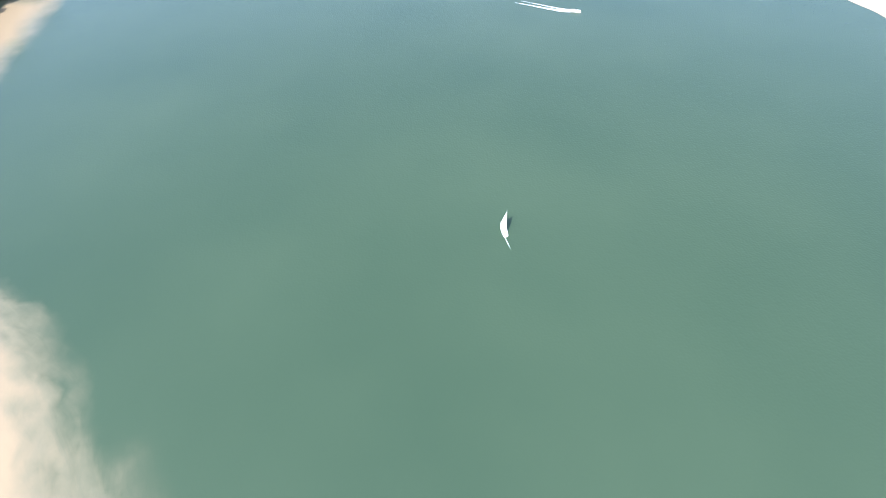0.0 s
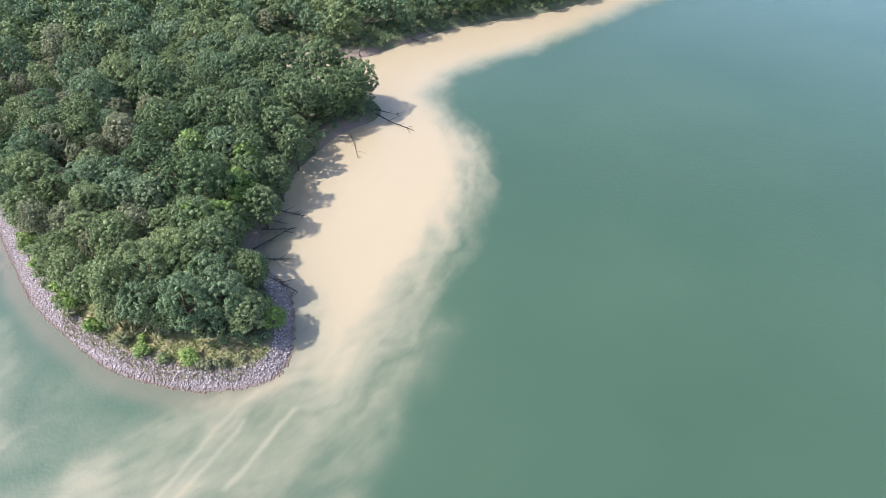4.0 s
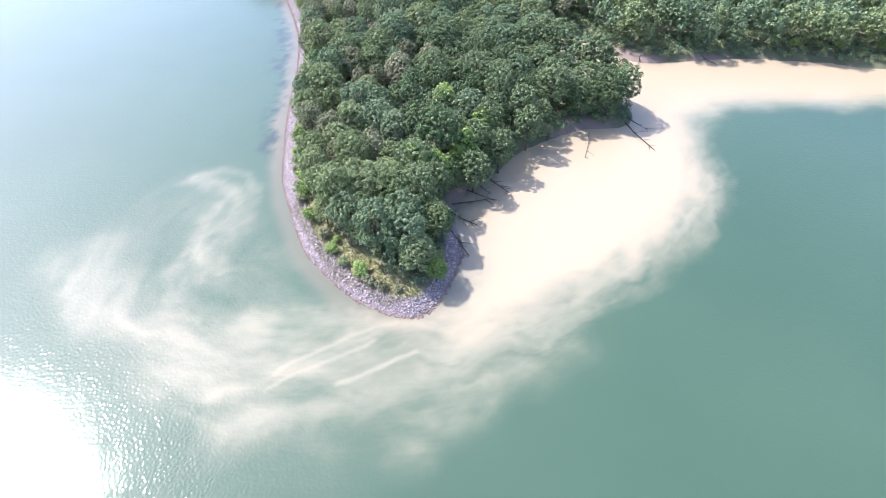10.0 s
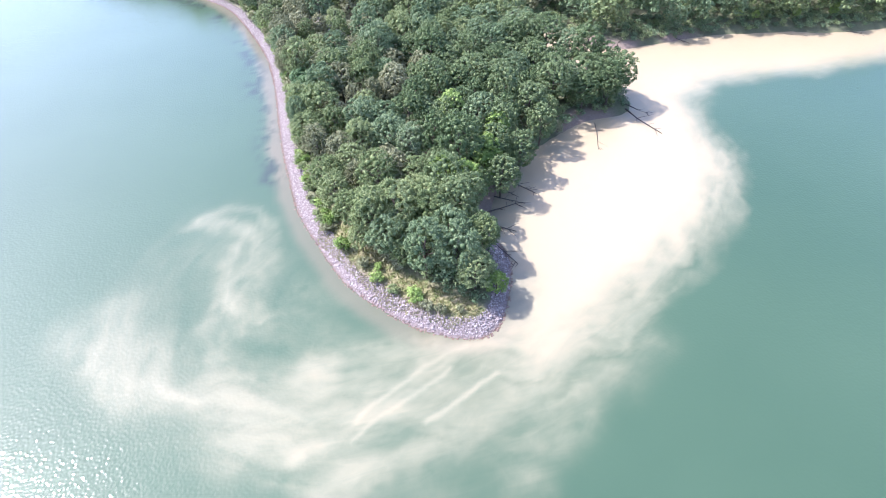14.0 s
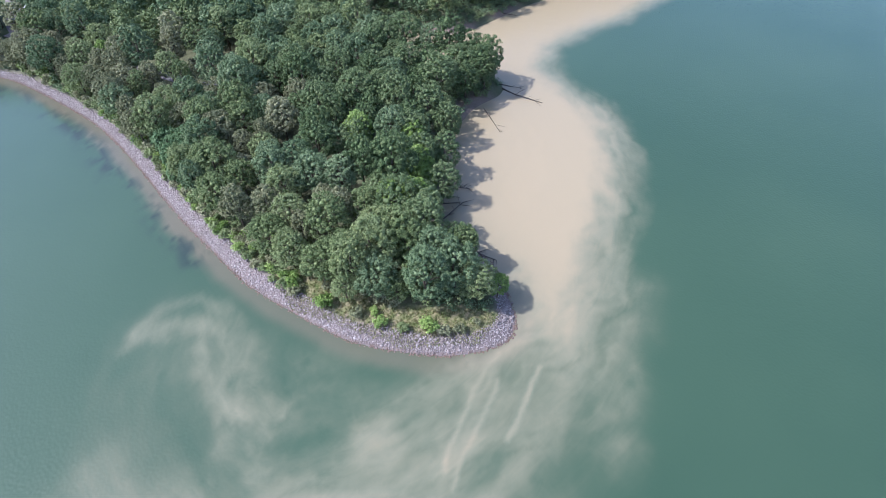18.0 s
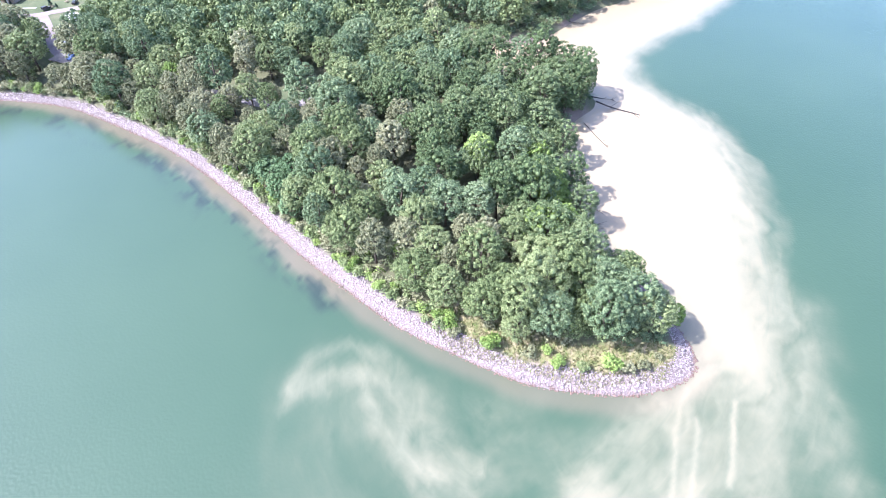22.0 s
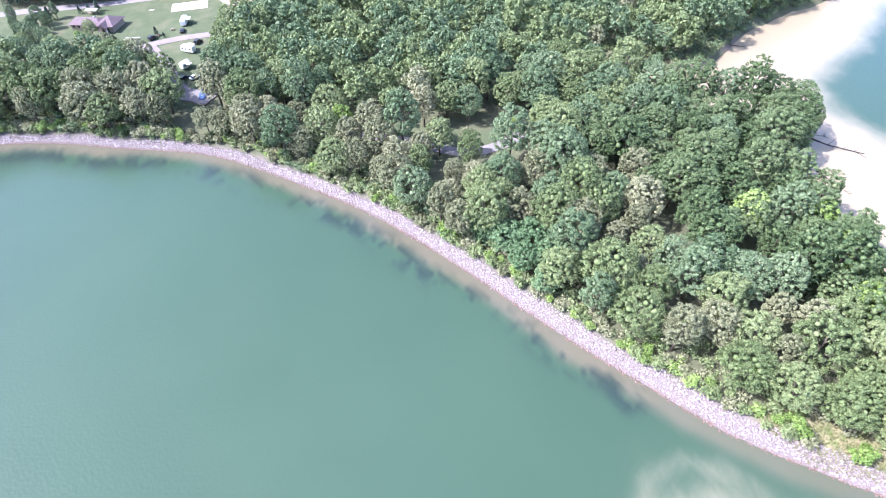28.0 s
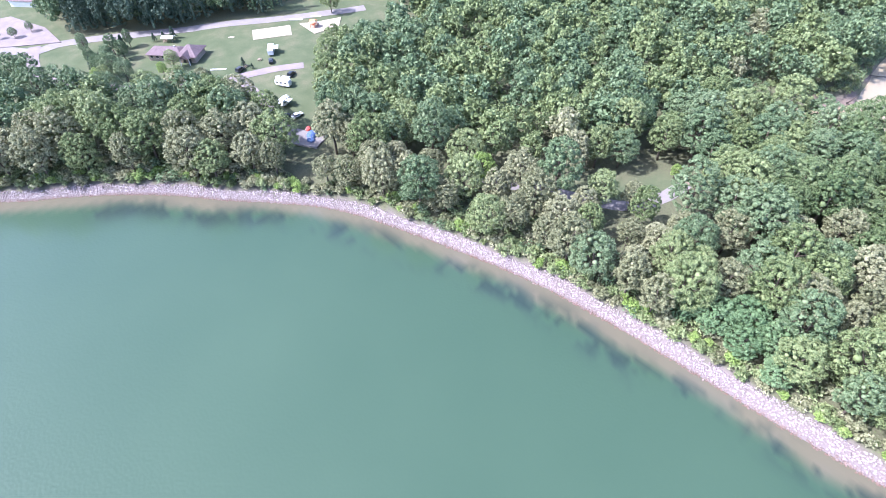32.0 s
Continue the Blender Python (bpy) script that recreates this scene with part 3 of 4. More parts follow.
spots = scatter((-210, 95), (400, 540), 7.0, 8, wooded)
deep_in, west_of, high = signed(spots, LAND_RING), distances(spots, SHORE_WEST), ground_height(spots)
rng = random.Random(4)
far_v, far_f, far_n, counts = {}, {}, {}, {}
FAR = {"oak": [crown_arrays(50 + k, w, 1.5, h, 85, 14, 0.48) for k, (w, h) in enumerate([(11.5, 17), (10.5, 18), (12.5, 16.5), (9.5, 16)])],
       "pine": [crown_arrays(56 + k, w, 2, h, 70, 13, 0.42, True) for k, (w, h) in enumerate([(8, 19), (7.5, 18)])]}
for (x, y), d, w, z in zip(spots, deep_in, west_of, high):
    close = x < 82 and y < 285 - 0.4 * x or w < 34 and y < 420
    u = rng.random()
    patch = fractal(np.array([x / 26]), np.array([y / 26]), 91)[0]
    turn, scale, tall = rng.uniform(0, 360), rng.uniform(0.84, 1.24), rng.uniform(0.88, 1.12)
    if w < 26 and y > 165 or w < 50 and 170 < y < 300 and u < 0.25:
        kind = "olive" if u < (0.50 if y < 235 else 0.70 if y < 335 else 0.45) else "oak" if u < 0.90 else "blue"
    else:
        kind = "olive" if patch + 0.5 * u > 0.95 else "bright" if u < 0.03 else "oak" if u + patch * 0.5 < 0.58 else "blue"
    # east-side crowns take the darker leaves, which stand in for shade there
    if x > -14 and 128 < y < 232 and kind in ("oak", "blue") and u < 0.85:
        kind = "deep"
    counts[kind] = counts.get(kind, 0) + close
    if close and counts[kind] <= 190:
        name, label = TREE_TAGS[kind]
        plant_tree(rng.choice(KINDS[kind]), x, y, z, scale * (1.12 if y > 345 else 0.75 if abs(x + 36) < 14 and abs(y - 254) < 12 else 0.92 if w < 13 or kind == "olive" else 0.66 if d < 5.5 and y < 192 else 1.12 if d < 14 and w > 30 else 1.0), turn, label, name, "tree", "trees of the wood", tall)
        continue
    back = y > 474 - 0.7 * (x + 52) and x < 0
    v, f = rng.choice(FAR["pine" if back else "oak"])
    leaf = LEAF_PINE if back else {"olive": LEAF_OLIVE, "bright": LEAF_OAK, "deep": LEAF_SHADED}.get(kind, LEAF_OAK if u < 0.5 else LEAF_BLUE)
    a = radians(turn)
    vv = np.stack([v[:, 0] * math.cos(a) - v[:, 1] * math.sin(a), v[:, 0] * math.sin(a) + v[:, 1] * math.cos(a), v[:, 2] * tall], 1) * scale + np.array([x, y, z])
    key = leaf.name
    far_v.setdefault(key, []).append(vv)
    far_f.setdefault(key, []).append(f + far_n.get(key, 0))
    far_n[key] = far_n.get(key, 0) + len(vv)
# a dark stand of trees behind the camp road
STAND = [(-110, 520), (-104, 513), (-84, 494.5), (-66, 483), (-52, 480.5), (-20, 462), (-20, 520), (-100, 580)]
back_spots = scatter((-112, 460), (-18, 570), 4.6, 18, lambda p: signed(p, STAND) > 0)
for (x, y), z in zip(back_spots, ground_height(back_spots)):
    v, f = rng.choice(FAR["pine"] + FAR["oak"][:2])
    vv = v * np.array([0.8, 0.8, rng.uniform(0.95, 1.2)]) + np.array([x, y, z])
    key = rng.choice(("pine_needles", "pine_needles", "cool_green_leaves"))
    far_v.setdefault(key, []).append(vv)
    far_f.setdefault(key, []).append(f + far_n.get(key, 0))
    far_n[key] = far_n.get(key, 0) + len(vv)
# undergrowth on the forest floor
LOW = [crown_arrays(80 + k, w, -0.3, h, 12, 16, 0.34) for k, (w, h) in enumerate([(4.2, 2.6), (3.6, 3.4), (4.8, 2.2)])]


def brushy(p):
    d, w = signed(p, LAND_RING), distances(p, SHORE_WEST)
    return (d > np.where(np.abs(w - d) < 3, 4.6 - 0.8 * smooth(p[:, 1], 150, 300), np.where(sum(np.hypot(p[:, 0] - x, p[:, 1] - y) < r for x, y, r in BARE_SPOTS), 5.5, 1.1))) & (d < 20) & (signed(p, CLEARING) < -1) & (signed(p, TIP_GRASS) < 0.5) & (signed(p, GAP) < 0.5) & (signed(p, NOTCH) < -1)


low_spots = scatter((-210, 95), (345, 430), 3.1, 28, brushy)
under_v, under_f, under_n = {}, {}, {}
for (x, y), z in zip(low_spots, ground_height(low_spots)):
    v, f = rng.choice(LOW)
    s = rng.uniform(0.6, 1.15)
    vv = v * s + np.array([x, y, z])
    key = rng.choice(("oak_leaves", "oak_leaves", "bright_leaves", "olive_leaves") if x < -20 and y < 190 else ("oak_leaves", "oak_leaves", "olive_leaves", "cool_green_leaves") if x < -20 else ("oak_leaves", "cool_green_leaves", "cool_green_leaves"))
    under_v.setdefault(key, []).append(vv)
    under_f.setdefault(key, []).append(f + under_n.get(key, 0))
    under_n[key] = under_n.get(key, 0) + len(vv)
for key in under_v:
    tagged(link("undergrowth", soup("undergrowth", np.concatenate(under_v[key]), np.concatenate(under_f[key])), bpy.data.materials[key]), "low green brush under the trees", "brush", kind="stuff")
for key in far_v:
    ob = link("woodland", soup("woodland", np.concatenate(far_v[key]), np.concatenate(far_f[key])), bpy.data.materials[key])
    tagged(ob, "distant dense wood of " + {"pine_needles": "tall dark conifers", "olive_leaves": "olive-brown crowns"}.get(key, "green broadleaf crowns"), "wood", kind="stuff")


def plant(kind, places, group, category="tree", rngseed=1, label=""):
    r = random.Random(rngseed)
    zs = ground_height([(x, y) for x, y, s in places])
    for (x, y, s), z in zip(places, zs):
        plant_tree(r.choice(KINDS[kind]), x, y, z, s, r.uniform(0, 360), label or TREE_TAGS[kind][1], TREE_TAGS[kind][0], category, group)


plant("oak", [(-16.0, 133.0, 1.12), (-20.5, 119.0, 0.72), (-28, 127.5, 0.88), (-34.5, 138, 0.9), (-26, 120.5, 0.6), (-36.5, 129, 0.62)], "trees of the wood", label="round green oak standing before the tip of the wood")
plant("oak", [(-8.6, 107.6, 0.86), (-15.0, 114.5, 0.62)], "trees of the wood", rngseed=2, label="small round oak above the stone tip")
plant("bright", [(-3.4, 105.2, 0.74)], "trees of the wood", label="small vivid yellow-green tree above the stones")
plant("bright", [(7.5, 156, 1.28), (13.5, 166.5, 1.3), (-3, 143.5, 1.28), (-9, 147.5, 1.2), (1, 181, 1.35), (5.5, 151, 1.1)], "trees of the wood", rngseed=4)
plant("deep", [(64.5, 189, 0.95), (66, 199, 0.98), (54, 188, 0.95), (31, 170.5, 1.06), (19.5, 157, 1.04), (10, 146.5, 1.0), (-3, 122, 0.82)], "trees of the wood", rngseed=6, label="tall broadleaf tree at the edge of the bluff, leaves darkened as shade")
plant("shrub", [(-44, 145, 1.1), (-42, 131.5, 1.5), (-38.5, 136, 1.0), (-37, 123.5, 1.2), (-34, 117, 1.1), (-30, 112, 1.0), (-25, 107.6, 1.5), (-22.5, 104.5, 1.1), (-19, 102.5, 1.0), (-46.5, 141, 1.2), (-33, 121, .8), (-14, 101.5, .7)],
      "shrubs on the grassy tip", "shrub", 3)
belt = scatter((-200, 130), (0, 440), 2.3, 15, lambda p: (np.abs(distances(p, SHORE_WEST) - 6.2) < 1.9) & (signed(p, LAND_RING) > 0) & (p[:, 1] > 140) & (fractal(p[:, 0] / 9, p[:, 1] / 9, 61) > -0.6))
r = random.Random(8)
plant("shrub", [(x, y, r.uniform(0.65, 1.35)) for x, y in belt[:290]], "shrubs behind the stones", "shrub", 5)


# ---- stones along the shore ----
r = np.random.default_rng(12)
path = rounded(WEST[3:], 0.35)
seg = np.diff(path, axis=0)
ln = np.hypot(*seg.T)
nrm = np.stack([-seg[:, 1], seg[:, 0]], 1) / ln[:, None]
stone_v, stone_f, n = [], [], 0
acc = np.cumsum(ln)
count = int(acc[-1] * 5.2 / 0.13)
at = np.searchsorted(acc, r.uniform(0, acc[-1], count)).clip(0, len(seg) - 1)
reach = 4.7 - 1.3 * smooth(path[at, 1], 150, 300) + 0.4 * np.sin(acc[at] / 5)
wide = -0.8 + (reach + 0.8) * r.random(count)
pos = path[at] + nrm[at] * wide[:, None] + r.normal(0, 0.15, (count, 2))
size = r.uniform(0.13, 0.30, count) * np.where(r.random(count) < 0.06, 1.5, 1)
zz = ground_height(pos)
shape = ICO_V[None] * (1 + r.normal(0, 0.16, (count, 12, 1))) * (size[:, None, None] * r.uniform(0.7, 1.25, (count, 1, 3)) * np.array([1, 1, 0.75]))
ang = r.uniform(0, 2 * np.pi, count)
ca, sa = np.cos(ang)[:, None], np.sin(ang)[:, None]
verts = np.stack([shape[..., 0] * ca - shape[..., 1] * sa + pos[:, :1], shape[..., 0] * sa + shape[..., 1] * ca + pos[:, 1:], shape[..., 2] + (zz + size * 0.28)[:, None]], -1).reshape(-1, 3)
faces = (np.arange(count)[:, None, None] * 12 + ICO_F[None]).reshape(-1, 3)
m, nt, b = material("shore_stone", 0.9, 0.25)
g = nt.nodes.new("ShaderNodeNewGeometry")
o = nt.nodes.new("ShaderNodeObjectInfo")
tone = ramp(nt, maths(nt, "FRACT", maths(nt, "ADD", g.outputs["Random Per Island"], o.outputs["Random"]), 0.0), [(0.0, (0.165, 0.132, 0.128)), (0.45, (0.275, 0.228, 0.222)), (0.8, (0.360, 0.308, 0.300)), (1.0, (0.460, 0.410, 0.392))])
tone = mix(nt, maths(nt, "MULTIPLY", noise_tex(nt, 5.0, 4), 0.5), tone, (0.26, 0.21, 0.20))
sep = nt.nodes.new("ShaderNodeSeparateXYZ")
nt.links.new(g.outputs["Position"], sep.inputs[0])
wet = ramp(nt, maths(nt, "ADD", sep.outputs["Z"], maths(nt, "MULTIPLY", noise_tex(nt, 0.8, 3), 0.5)), [(0.30, (1, 1, 1)), (0.75, (0, 0, 0))])
nt.links.new(mix(nt, wet, tone, (0.150, 0.095, 0.070)), b.inputs["Base Color"])
bump(nt, b, noise_tex(nt, 6.0, 3), 0.5, 0.06)
# the largest stones round the tip lie singly on the bank
order = np.argsort(-size + 10.0 * ((pos[:, 1] > 122) | (wide < 0.2)))
single, rest = order[:280], order[280:]
bank = link("riprap", soup("riprap", verts.reshape(count, 12, 3)[rest].reshape(-1, 3), faces[:20 * len(rest)]), m)
tagged(bank, "pale lilac-grey broken stone bank along the shore", "stones", kind="stuff")
shapes = [soup("stone", shape[k] / size[k], ICO_F) for k in single[:12]]
for k, j in enumerate(single):
    stone = link("stone", shapes[k % 12], m, bank)
    s = float(size[j]) * 1.1
    stone.matrix_basis = pose(float(pos[j, 0]), float(pos[j, 1]), float(zz[j]) + s * 0.3, 0, 0, float(ang[j]) * 57.3) @ Matrix.Diagonal((s, s, s, 1))

# ---- grass tufts on the tip ----
tufts = scatter((-55, 95), (0, 155), 0.62, 33, lambda p: signed(p, TIP_GRASS) > 0.8)
tz = ground_height(tufts)
k = 9
n = len(tufts) * k
r = np.random.default_rng(6)
base = np.repeat(np.column_stack([tufts, tz]), k, 0) + np.column_stack([r.normal(0, 0.22, (n, 2)), np.full(n, -0.05)])
lean = np.column_stack([r.normal(0, 0.28, (n, 2)), r.uniform(0.35, 0.95, n)])
across = np.column_stack([r.normal(size=(n, 2)), np.zeros(n)]) * 0.09
verts = np.stack([base - across, base + across, base + lean], 1).reshape(-1, 3)
grass_blades = leaf_material("dry_grass", (0.110, 0.140, 0.045), (0.200, 0.205, 0.085), (0.350, 0.300, 0.170))
tagged(link("grass", soup("grass", verts, np.arange(n * 3).reshape(-1, 3)), grass_blades), "tall dry yellow-green grass on the tip", "grass", kind="stuff")

# ---- fallen trees, driftwood and snags ----
def dead_tree(pts, radius, twigs, seed, label, name="fallen_tree", group="fallen trees below the bluff"):
    """A bare trunk along points, with its twigs."""
    r = random.Random(seed)
    root = new(name)
    root.location = pts[0]
    o = Vector(pts[0])
    line = [Vector(p) - o for p in pts]
    bm = bmesh.new()
    tube(bm, line, [radius * (1 - 0.72 * k / (len(line) - 1)) for k in range(len(line))], 7)
    part("trunk", bm, DEADWOOD, root, smooth_faces=True)
    for k in range(twigs):
        t = r.uniform(0.35, 1.0) * (len(line) - 1)
        i = min(int(t), len(line) - 2)
        p = line[i].lerp(line[i + 1], t - i)
        d = (line[-1] - line[0]).normalized()
        s = Vector((-d.y, d.x, 0)) * r.choice((-1, 1)) * r.uniform(0.5, 1.1) + d * r.uniform(0.3, 1.0) + Vector((0, 0, r.uniform(-0.1, 0.5)))
        ln = (line[-1] - line[0]).length * r.uniform(0.12, 0.30)
        bm = bmesh.new()
        tube(bm, [p, p + s * ln * 0.5 + Vector((0, 0, 0.05)), p + s * ln], [radius * 0.35, radius * 0.22, radius * 0.06], 5)
        part("branch", bm, DEADWOOD, root)
    return tagged(root, label, "dead tree", group)


dead_tree([(72.0, 186.0, 2.0), (74.5, 180.5, 0.7), (79.2, 169.5, 0.15)], 0.34, 7, 1, "grey fallen tree reaching from the bluff into silty water")
dead_tree([(73.0, 190.5, 2.0), (76.8, 187.0, 0.9), (80.4, 183.4, 0.2)], 0.26, 5, 2, "short bare fallen trunk at the bluff's corner")
dead_tree([(56.5, 179.5, 1.6), (55.3, 174.0, 0.4), (52.0, 165.0, 0.1)], 0.16, 5, 3, "thin bare bough lying in the silty shallows")
dead_tree([(14.2, 155.0, 1.5), (17.5, 151.0, 0.6), (22.2, 145.7, 0.2)], 0.28, 8, 4, "slim fallen trunk lying from bluff to water")
dead_tree([(0.8, 136.0, 1.4), (5.0, 133.0, 0.5), (10.2, 129.8, 0.15)], 0.30, 8, 5, "bare fallen tree lying out from the bluff")
dead_tree([(2.5, 138.8, 1.4), (8.5, 140.8, 0.6), (15.6, 142.8, 0.2)], 0.28, 9, 6, "weathered fallen trunk with bare boughs")
dead_tree([(7.6, 146.0, 1.5), (11.0, 144.8, 0.7), (15.0, 143.2, 0.2)], 0.22, 7, 7, "short weathered fallen trunk")
dead_tree([(0.2, 130.2, 0.9), (3.0, 124.0, 0.5), (6.6, 116.4, 0.15)], 0.3, 8, 8, "long bare trunk lying beside the stones")
dead_tree([(10.4, 151.2, 1.4), (13.0, 148.4, 0.6), (16.0, 145.2, 0.2)], 0.2, 7, 9, "thin dead bough below the bluff")
dead_tree([(93.8, 241.0, 0.4), (93.0, 239.5, 3.0), (94.5, 238.6, 6.2)], 0.22, 6, 10, "bare grey standing snag on the far shore", "snag", "snags on the far shore")
dead_tree([(95.5, 243.0, 0.8), (92.5, 238.0, 0.4), (88.0, 232.5, 0.15)], 0.22, 5, 11, "fallen trunk reaching from the far shore", "fallen_tree", "snags on the far shore")
dead_tree([(124.0, 243.5, 0.7), (126.5, 240.0, 0.3), (129.0, 236.8, 0.15)], 0.18, 5, 12, "fallen bough on the far shore", "fallen_tree", "snags on the far shore")
dead_tree([(206.0, 233.6, 0.6), (209.0, 231.0, 0.3), (214.0, 227.6, 0.15)], 0.2, 5, 13, "fallen bough on the far shore", "fallen_tree", "snags on the far shore")
plant("bright", [(167.5, 247, 0.42), (188, 244.5, 0.48), (160, 250, 0.5), (205, 240.5, 0.62)], "bushes on the far shore", label="bright green bush at the foot of the far wood")
plant("olive", [(40, 176.5, 0.45)], "trees of the wood", label="pale half-bare small tree at the bluff")
plant("teal", [(-50.5, 226, 1.1), (-45.5, 220, 1.15), (-52, 217.5, 0.95), (-47, 212, 1.1), (-53.5, 208.5, 0.8), (-51.5, 233, 0.85)], "trees of the wood")

# ---- roads and sand pits of the camp ----
GRAVEL = mottled("pale_gravel_road", (0.175, 0.145, 0.140), (0.26, 0.218, 0.212), 0.25, 0.95, 0.15, 3.0, 0.03)
ASPHALT = mottled("grey_road", (0.180, 0.158, 0.148), (0.255, 0.228, 0.214), 0.2, 0.9, 0.2, 2.5, 0.02)
SAND = mottled("pale_sand", (0.33, 0.270, 0.20), (0.41, 0.345, 0.265), 0.4, 0.95, 0.1, 3.0, 0.04)
CONCRETE = mottled("pale_concrete", (0.32, 0.30, 0.285), (0.41, 0.39, 0.37), 0.5, 0.85, 0.2, 6.0, 0.01)


def ribbon(name, line, width, mat, label, lift=0.10, category="road"):
    """A road laid on the land along a line."""
    p = rounded(line, 2.0)
    d = np.gradient(p, axis=0)
    side = np.stack([-d[:, 1], d[:, 0]], 1) / np.hypot(*d.T)[:, None]
    off = np.linspace(-0.5, 0.5, 5) * width
    pts = p[:, None] + side[:, None] * off[None, :, None]
    z = ground_height(pts.reshape(-1, 2)) + lift
    i = (np.arange(len(p) - 1)[:, None] * 5 + np.arange(4)[None]).ravel()
    return tagged(link(name, soup(name, np.column_stack([pts.reshape(-1, 2), z]), np.stack([i, i + 5, i + 6, i + 1], 1)), mat), label, category, kind="structure")


def pad(name, ring, mat, label, lift=0.12, category="ground"):
    """A flat pit or slab with a rim, laid on the land."""
    bm = bmesh.new()
    z = max(ground_height(ring)) + lift
    top = [bm.verts.new((x, y, z)) for x, y in ring]
    low = [bm.verts.new((x, y, z - 0.8)) for x, y in ring]
    bm.faces.new(top)
    for k in range(len(ring)):
        bm.faces.new((top[k], low[k], low[(k + 1) % len(ring)], top[(k + 1) % len(ring)]))
    bmesh.ops.recalc_face_normals(bm, faces=bm.faces)
    return tagged(part(name, bm, mat), label, category, kind="structure")


ribbon("road", [(10, 440), (-20, 455), (-54, 475), (-65, 480.5), (-84.5, 492), (-100, 501), (-113, 507), (-124, 507), (-134, 520), (-150, 545)], 6.5, ASPHALT, "pale grey camp road past the meadow")
ribbon("road", [(-122, 512), (-127, 498), (-129, 484), (-126, 470), (-117, 460), (-108, 447), (-98, 440), (-84, 430), (-74, 423), (-66, 421), (-56, 417), (-46, 411)], 5.0, GRAVEL, "pinkish gravel camp road", 0.13)
ribbon("road", [(-71, 420), (-72, 410), (-74, 396), (-77, 380), (-76, 364)], 4.5, GRAVEL, "pinkish gravel spur between camp sites", 0.16)
ribbon("road", [(-48, 306), (-44, 300), (-37, 287), (-27, 267), (-16, 260), (-4, 258)], 4.6, ASPHALT, "narrow grey track through the wood")
pad("parking", [(-140, 560), (-134, 522), (-112, 508), (-112, 530), (-120, 556)], GRAVEL, "pinkish gravel parking place", 0.14)
pad("camp_pad", [(-82, 370), (-76, 359), (-69, 362), (-74, 374)], ASPHALT, "grey tent pad in the shade of trees", 0.18)
pad("sand_court", [(-43.7, 457.0), (-27.9, 449.2), (-33.2, 439.6), (-48.7, 447.6)], SAND, "pale sand volleyball court on the meadow", 0.10)
pad("playground_sand", [(-24, 447.4), (-16, 443), (-5.2, 439.5), (-12, 432), (-25.1, 433), (-24.6, 440)], SAND, "pale sand playground pit", 0.10)
pad("slab", [(-25.0, 454.2), (-20.6, 450.0), (-19.0, 451.6), (-23.4, 455.8)], CONCRETE, "small pale concrete slab in grass", 0.10)
pad("slab", [(-15.6, 450.2), (-12.0, 446.8), (-10.8, 448.0), (-14.4, 451.4)], CONCRETE, "small pale concrete slab in grass", 0.10)
pad("slab", [(-76.4, 435.4), (-71.2, 431.2), (-70.4, 432.2), (-75.6, 436.4)], CONCRETE, "narrow pale concrete slab in grass", 0.10)
pad("horseshoe_pit", [(-55.8, 457.8), (-54.2, 456.0), (-53.0, 456.6), (-54.0, 458.4)], SAND, "worn sandy patch in the grass", 0.09)

# ---- buildings and vehicles ----
ROOF = mottled("mauve_shingle_roof", (0.12, 0.085, 0.090), (0.20, 0.150, 0.155), 0.6, 0.9, 0.2, 5.0, 0.02)
WALL = mottled("tan_board_wall", (0.30, 0.24, 0.19), (0.40, 0.33, 0.27), 0.7, 0.85, 0.2, 6.0, 0.01)
WHITE = mottled("white_painted_panel", (0.70, 0.70, 0.69), (0.82, 0.82, 0.81), 0.8, 0.35, 0.5, 6.0)
DARK = mottled("dark_paint", (0.020, 0.022, 0.027), (0.045, 0.048, 0.055), 0.8, 0.3, 0.5, 6.0)
GLASS = mottled("tinted_glass", (0.012, 0.015, 0.018), (0.030, 0.035, 0.040), 1.0, 0.08, 0.6)
TYRE = mottled("tyre_rubber", (0.015, 0.015, 0.015), (0.035, 0.034, 0.033), 4.0, 0.8, 0.3)
BLUE = mottled("blue_tent_cloth", (0.06, 0.10, 0.22), (0.10, 0.16, 0.32), 0.8, 0.7, 0.3, 5.0, 0.01)
RED = mottled("red_plastic", (0.40, 0.05, 0.04), (0.52, 0.09, 0.07), 0.8, 0.5, 0.4, 5.0)
ORANGE = mottled("orange_playground_paint", (0.50, 0.17, 0.08), (0.60, 0.24, 0.12), 0.8, 0.5, 0.4, 5.0)
WOODEN = mottled("weathered_table_wood", (0.20, 0.15, 0.11), (0.32, 0.25, 0.19), 1.0, 0.85, 0.2, 8.0, 0.01)
SILVER = mottled("galvanised_metal", (0.40, 0.41, 0.42), (0.55, 0.56, 0.57), 1.0, 0.4, 0.5, 6.0, 0.0, 0.8)


def box(bm, x0, x1, y0, y1, z0, z1, bevel=0.0):
    made = bmesh.ops.create_cube(bm, size=1, matrix=Matrix.Translation(((x0 + x1) / 2, (y0 + y1) / 2, (z0 + z1) / 2)) @ Matrix.Diagonal((x1 - x0, y1 - y0, z1 - z0, 1)))
    if bevel:
        bmesh.ops.bevel(bm, geom=list({e for v in made["verts"] for e in v.link_edges}), offset=bevel, segments=2, affect="EDGES", profile=0.6)


def block(name, dims, mat, parent, bevel=0.0, label=""):
    bm = bmesh.new()
    box(bm, *dims, bevel)
    return part(name, bm, mat, parent, label)


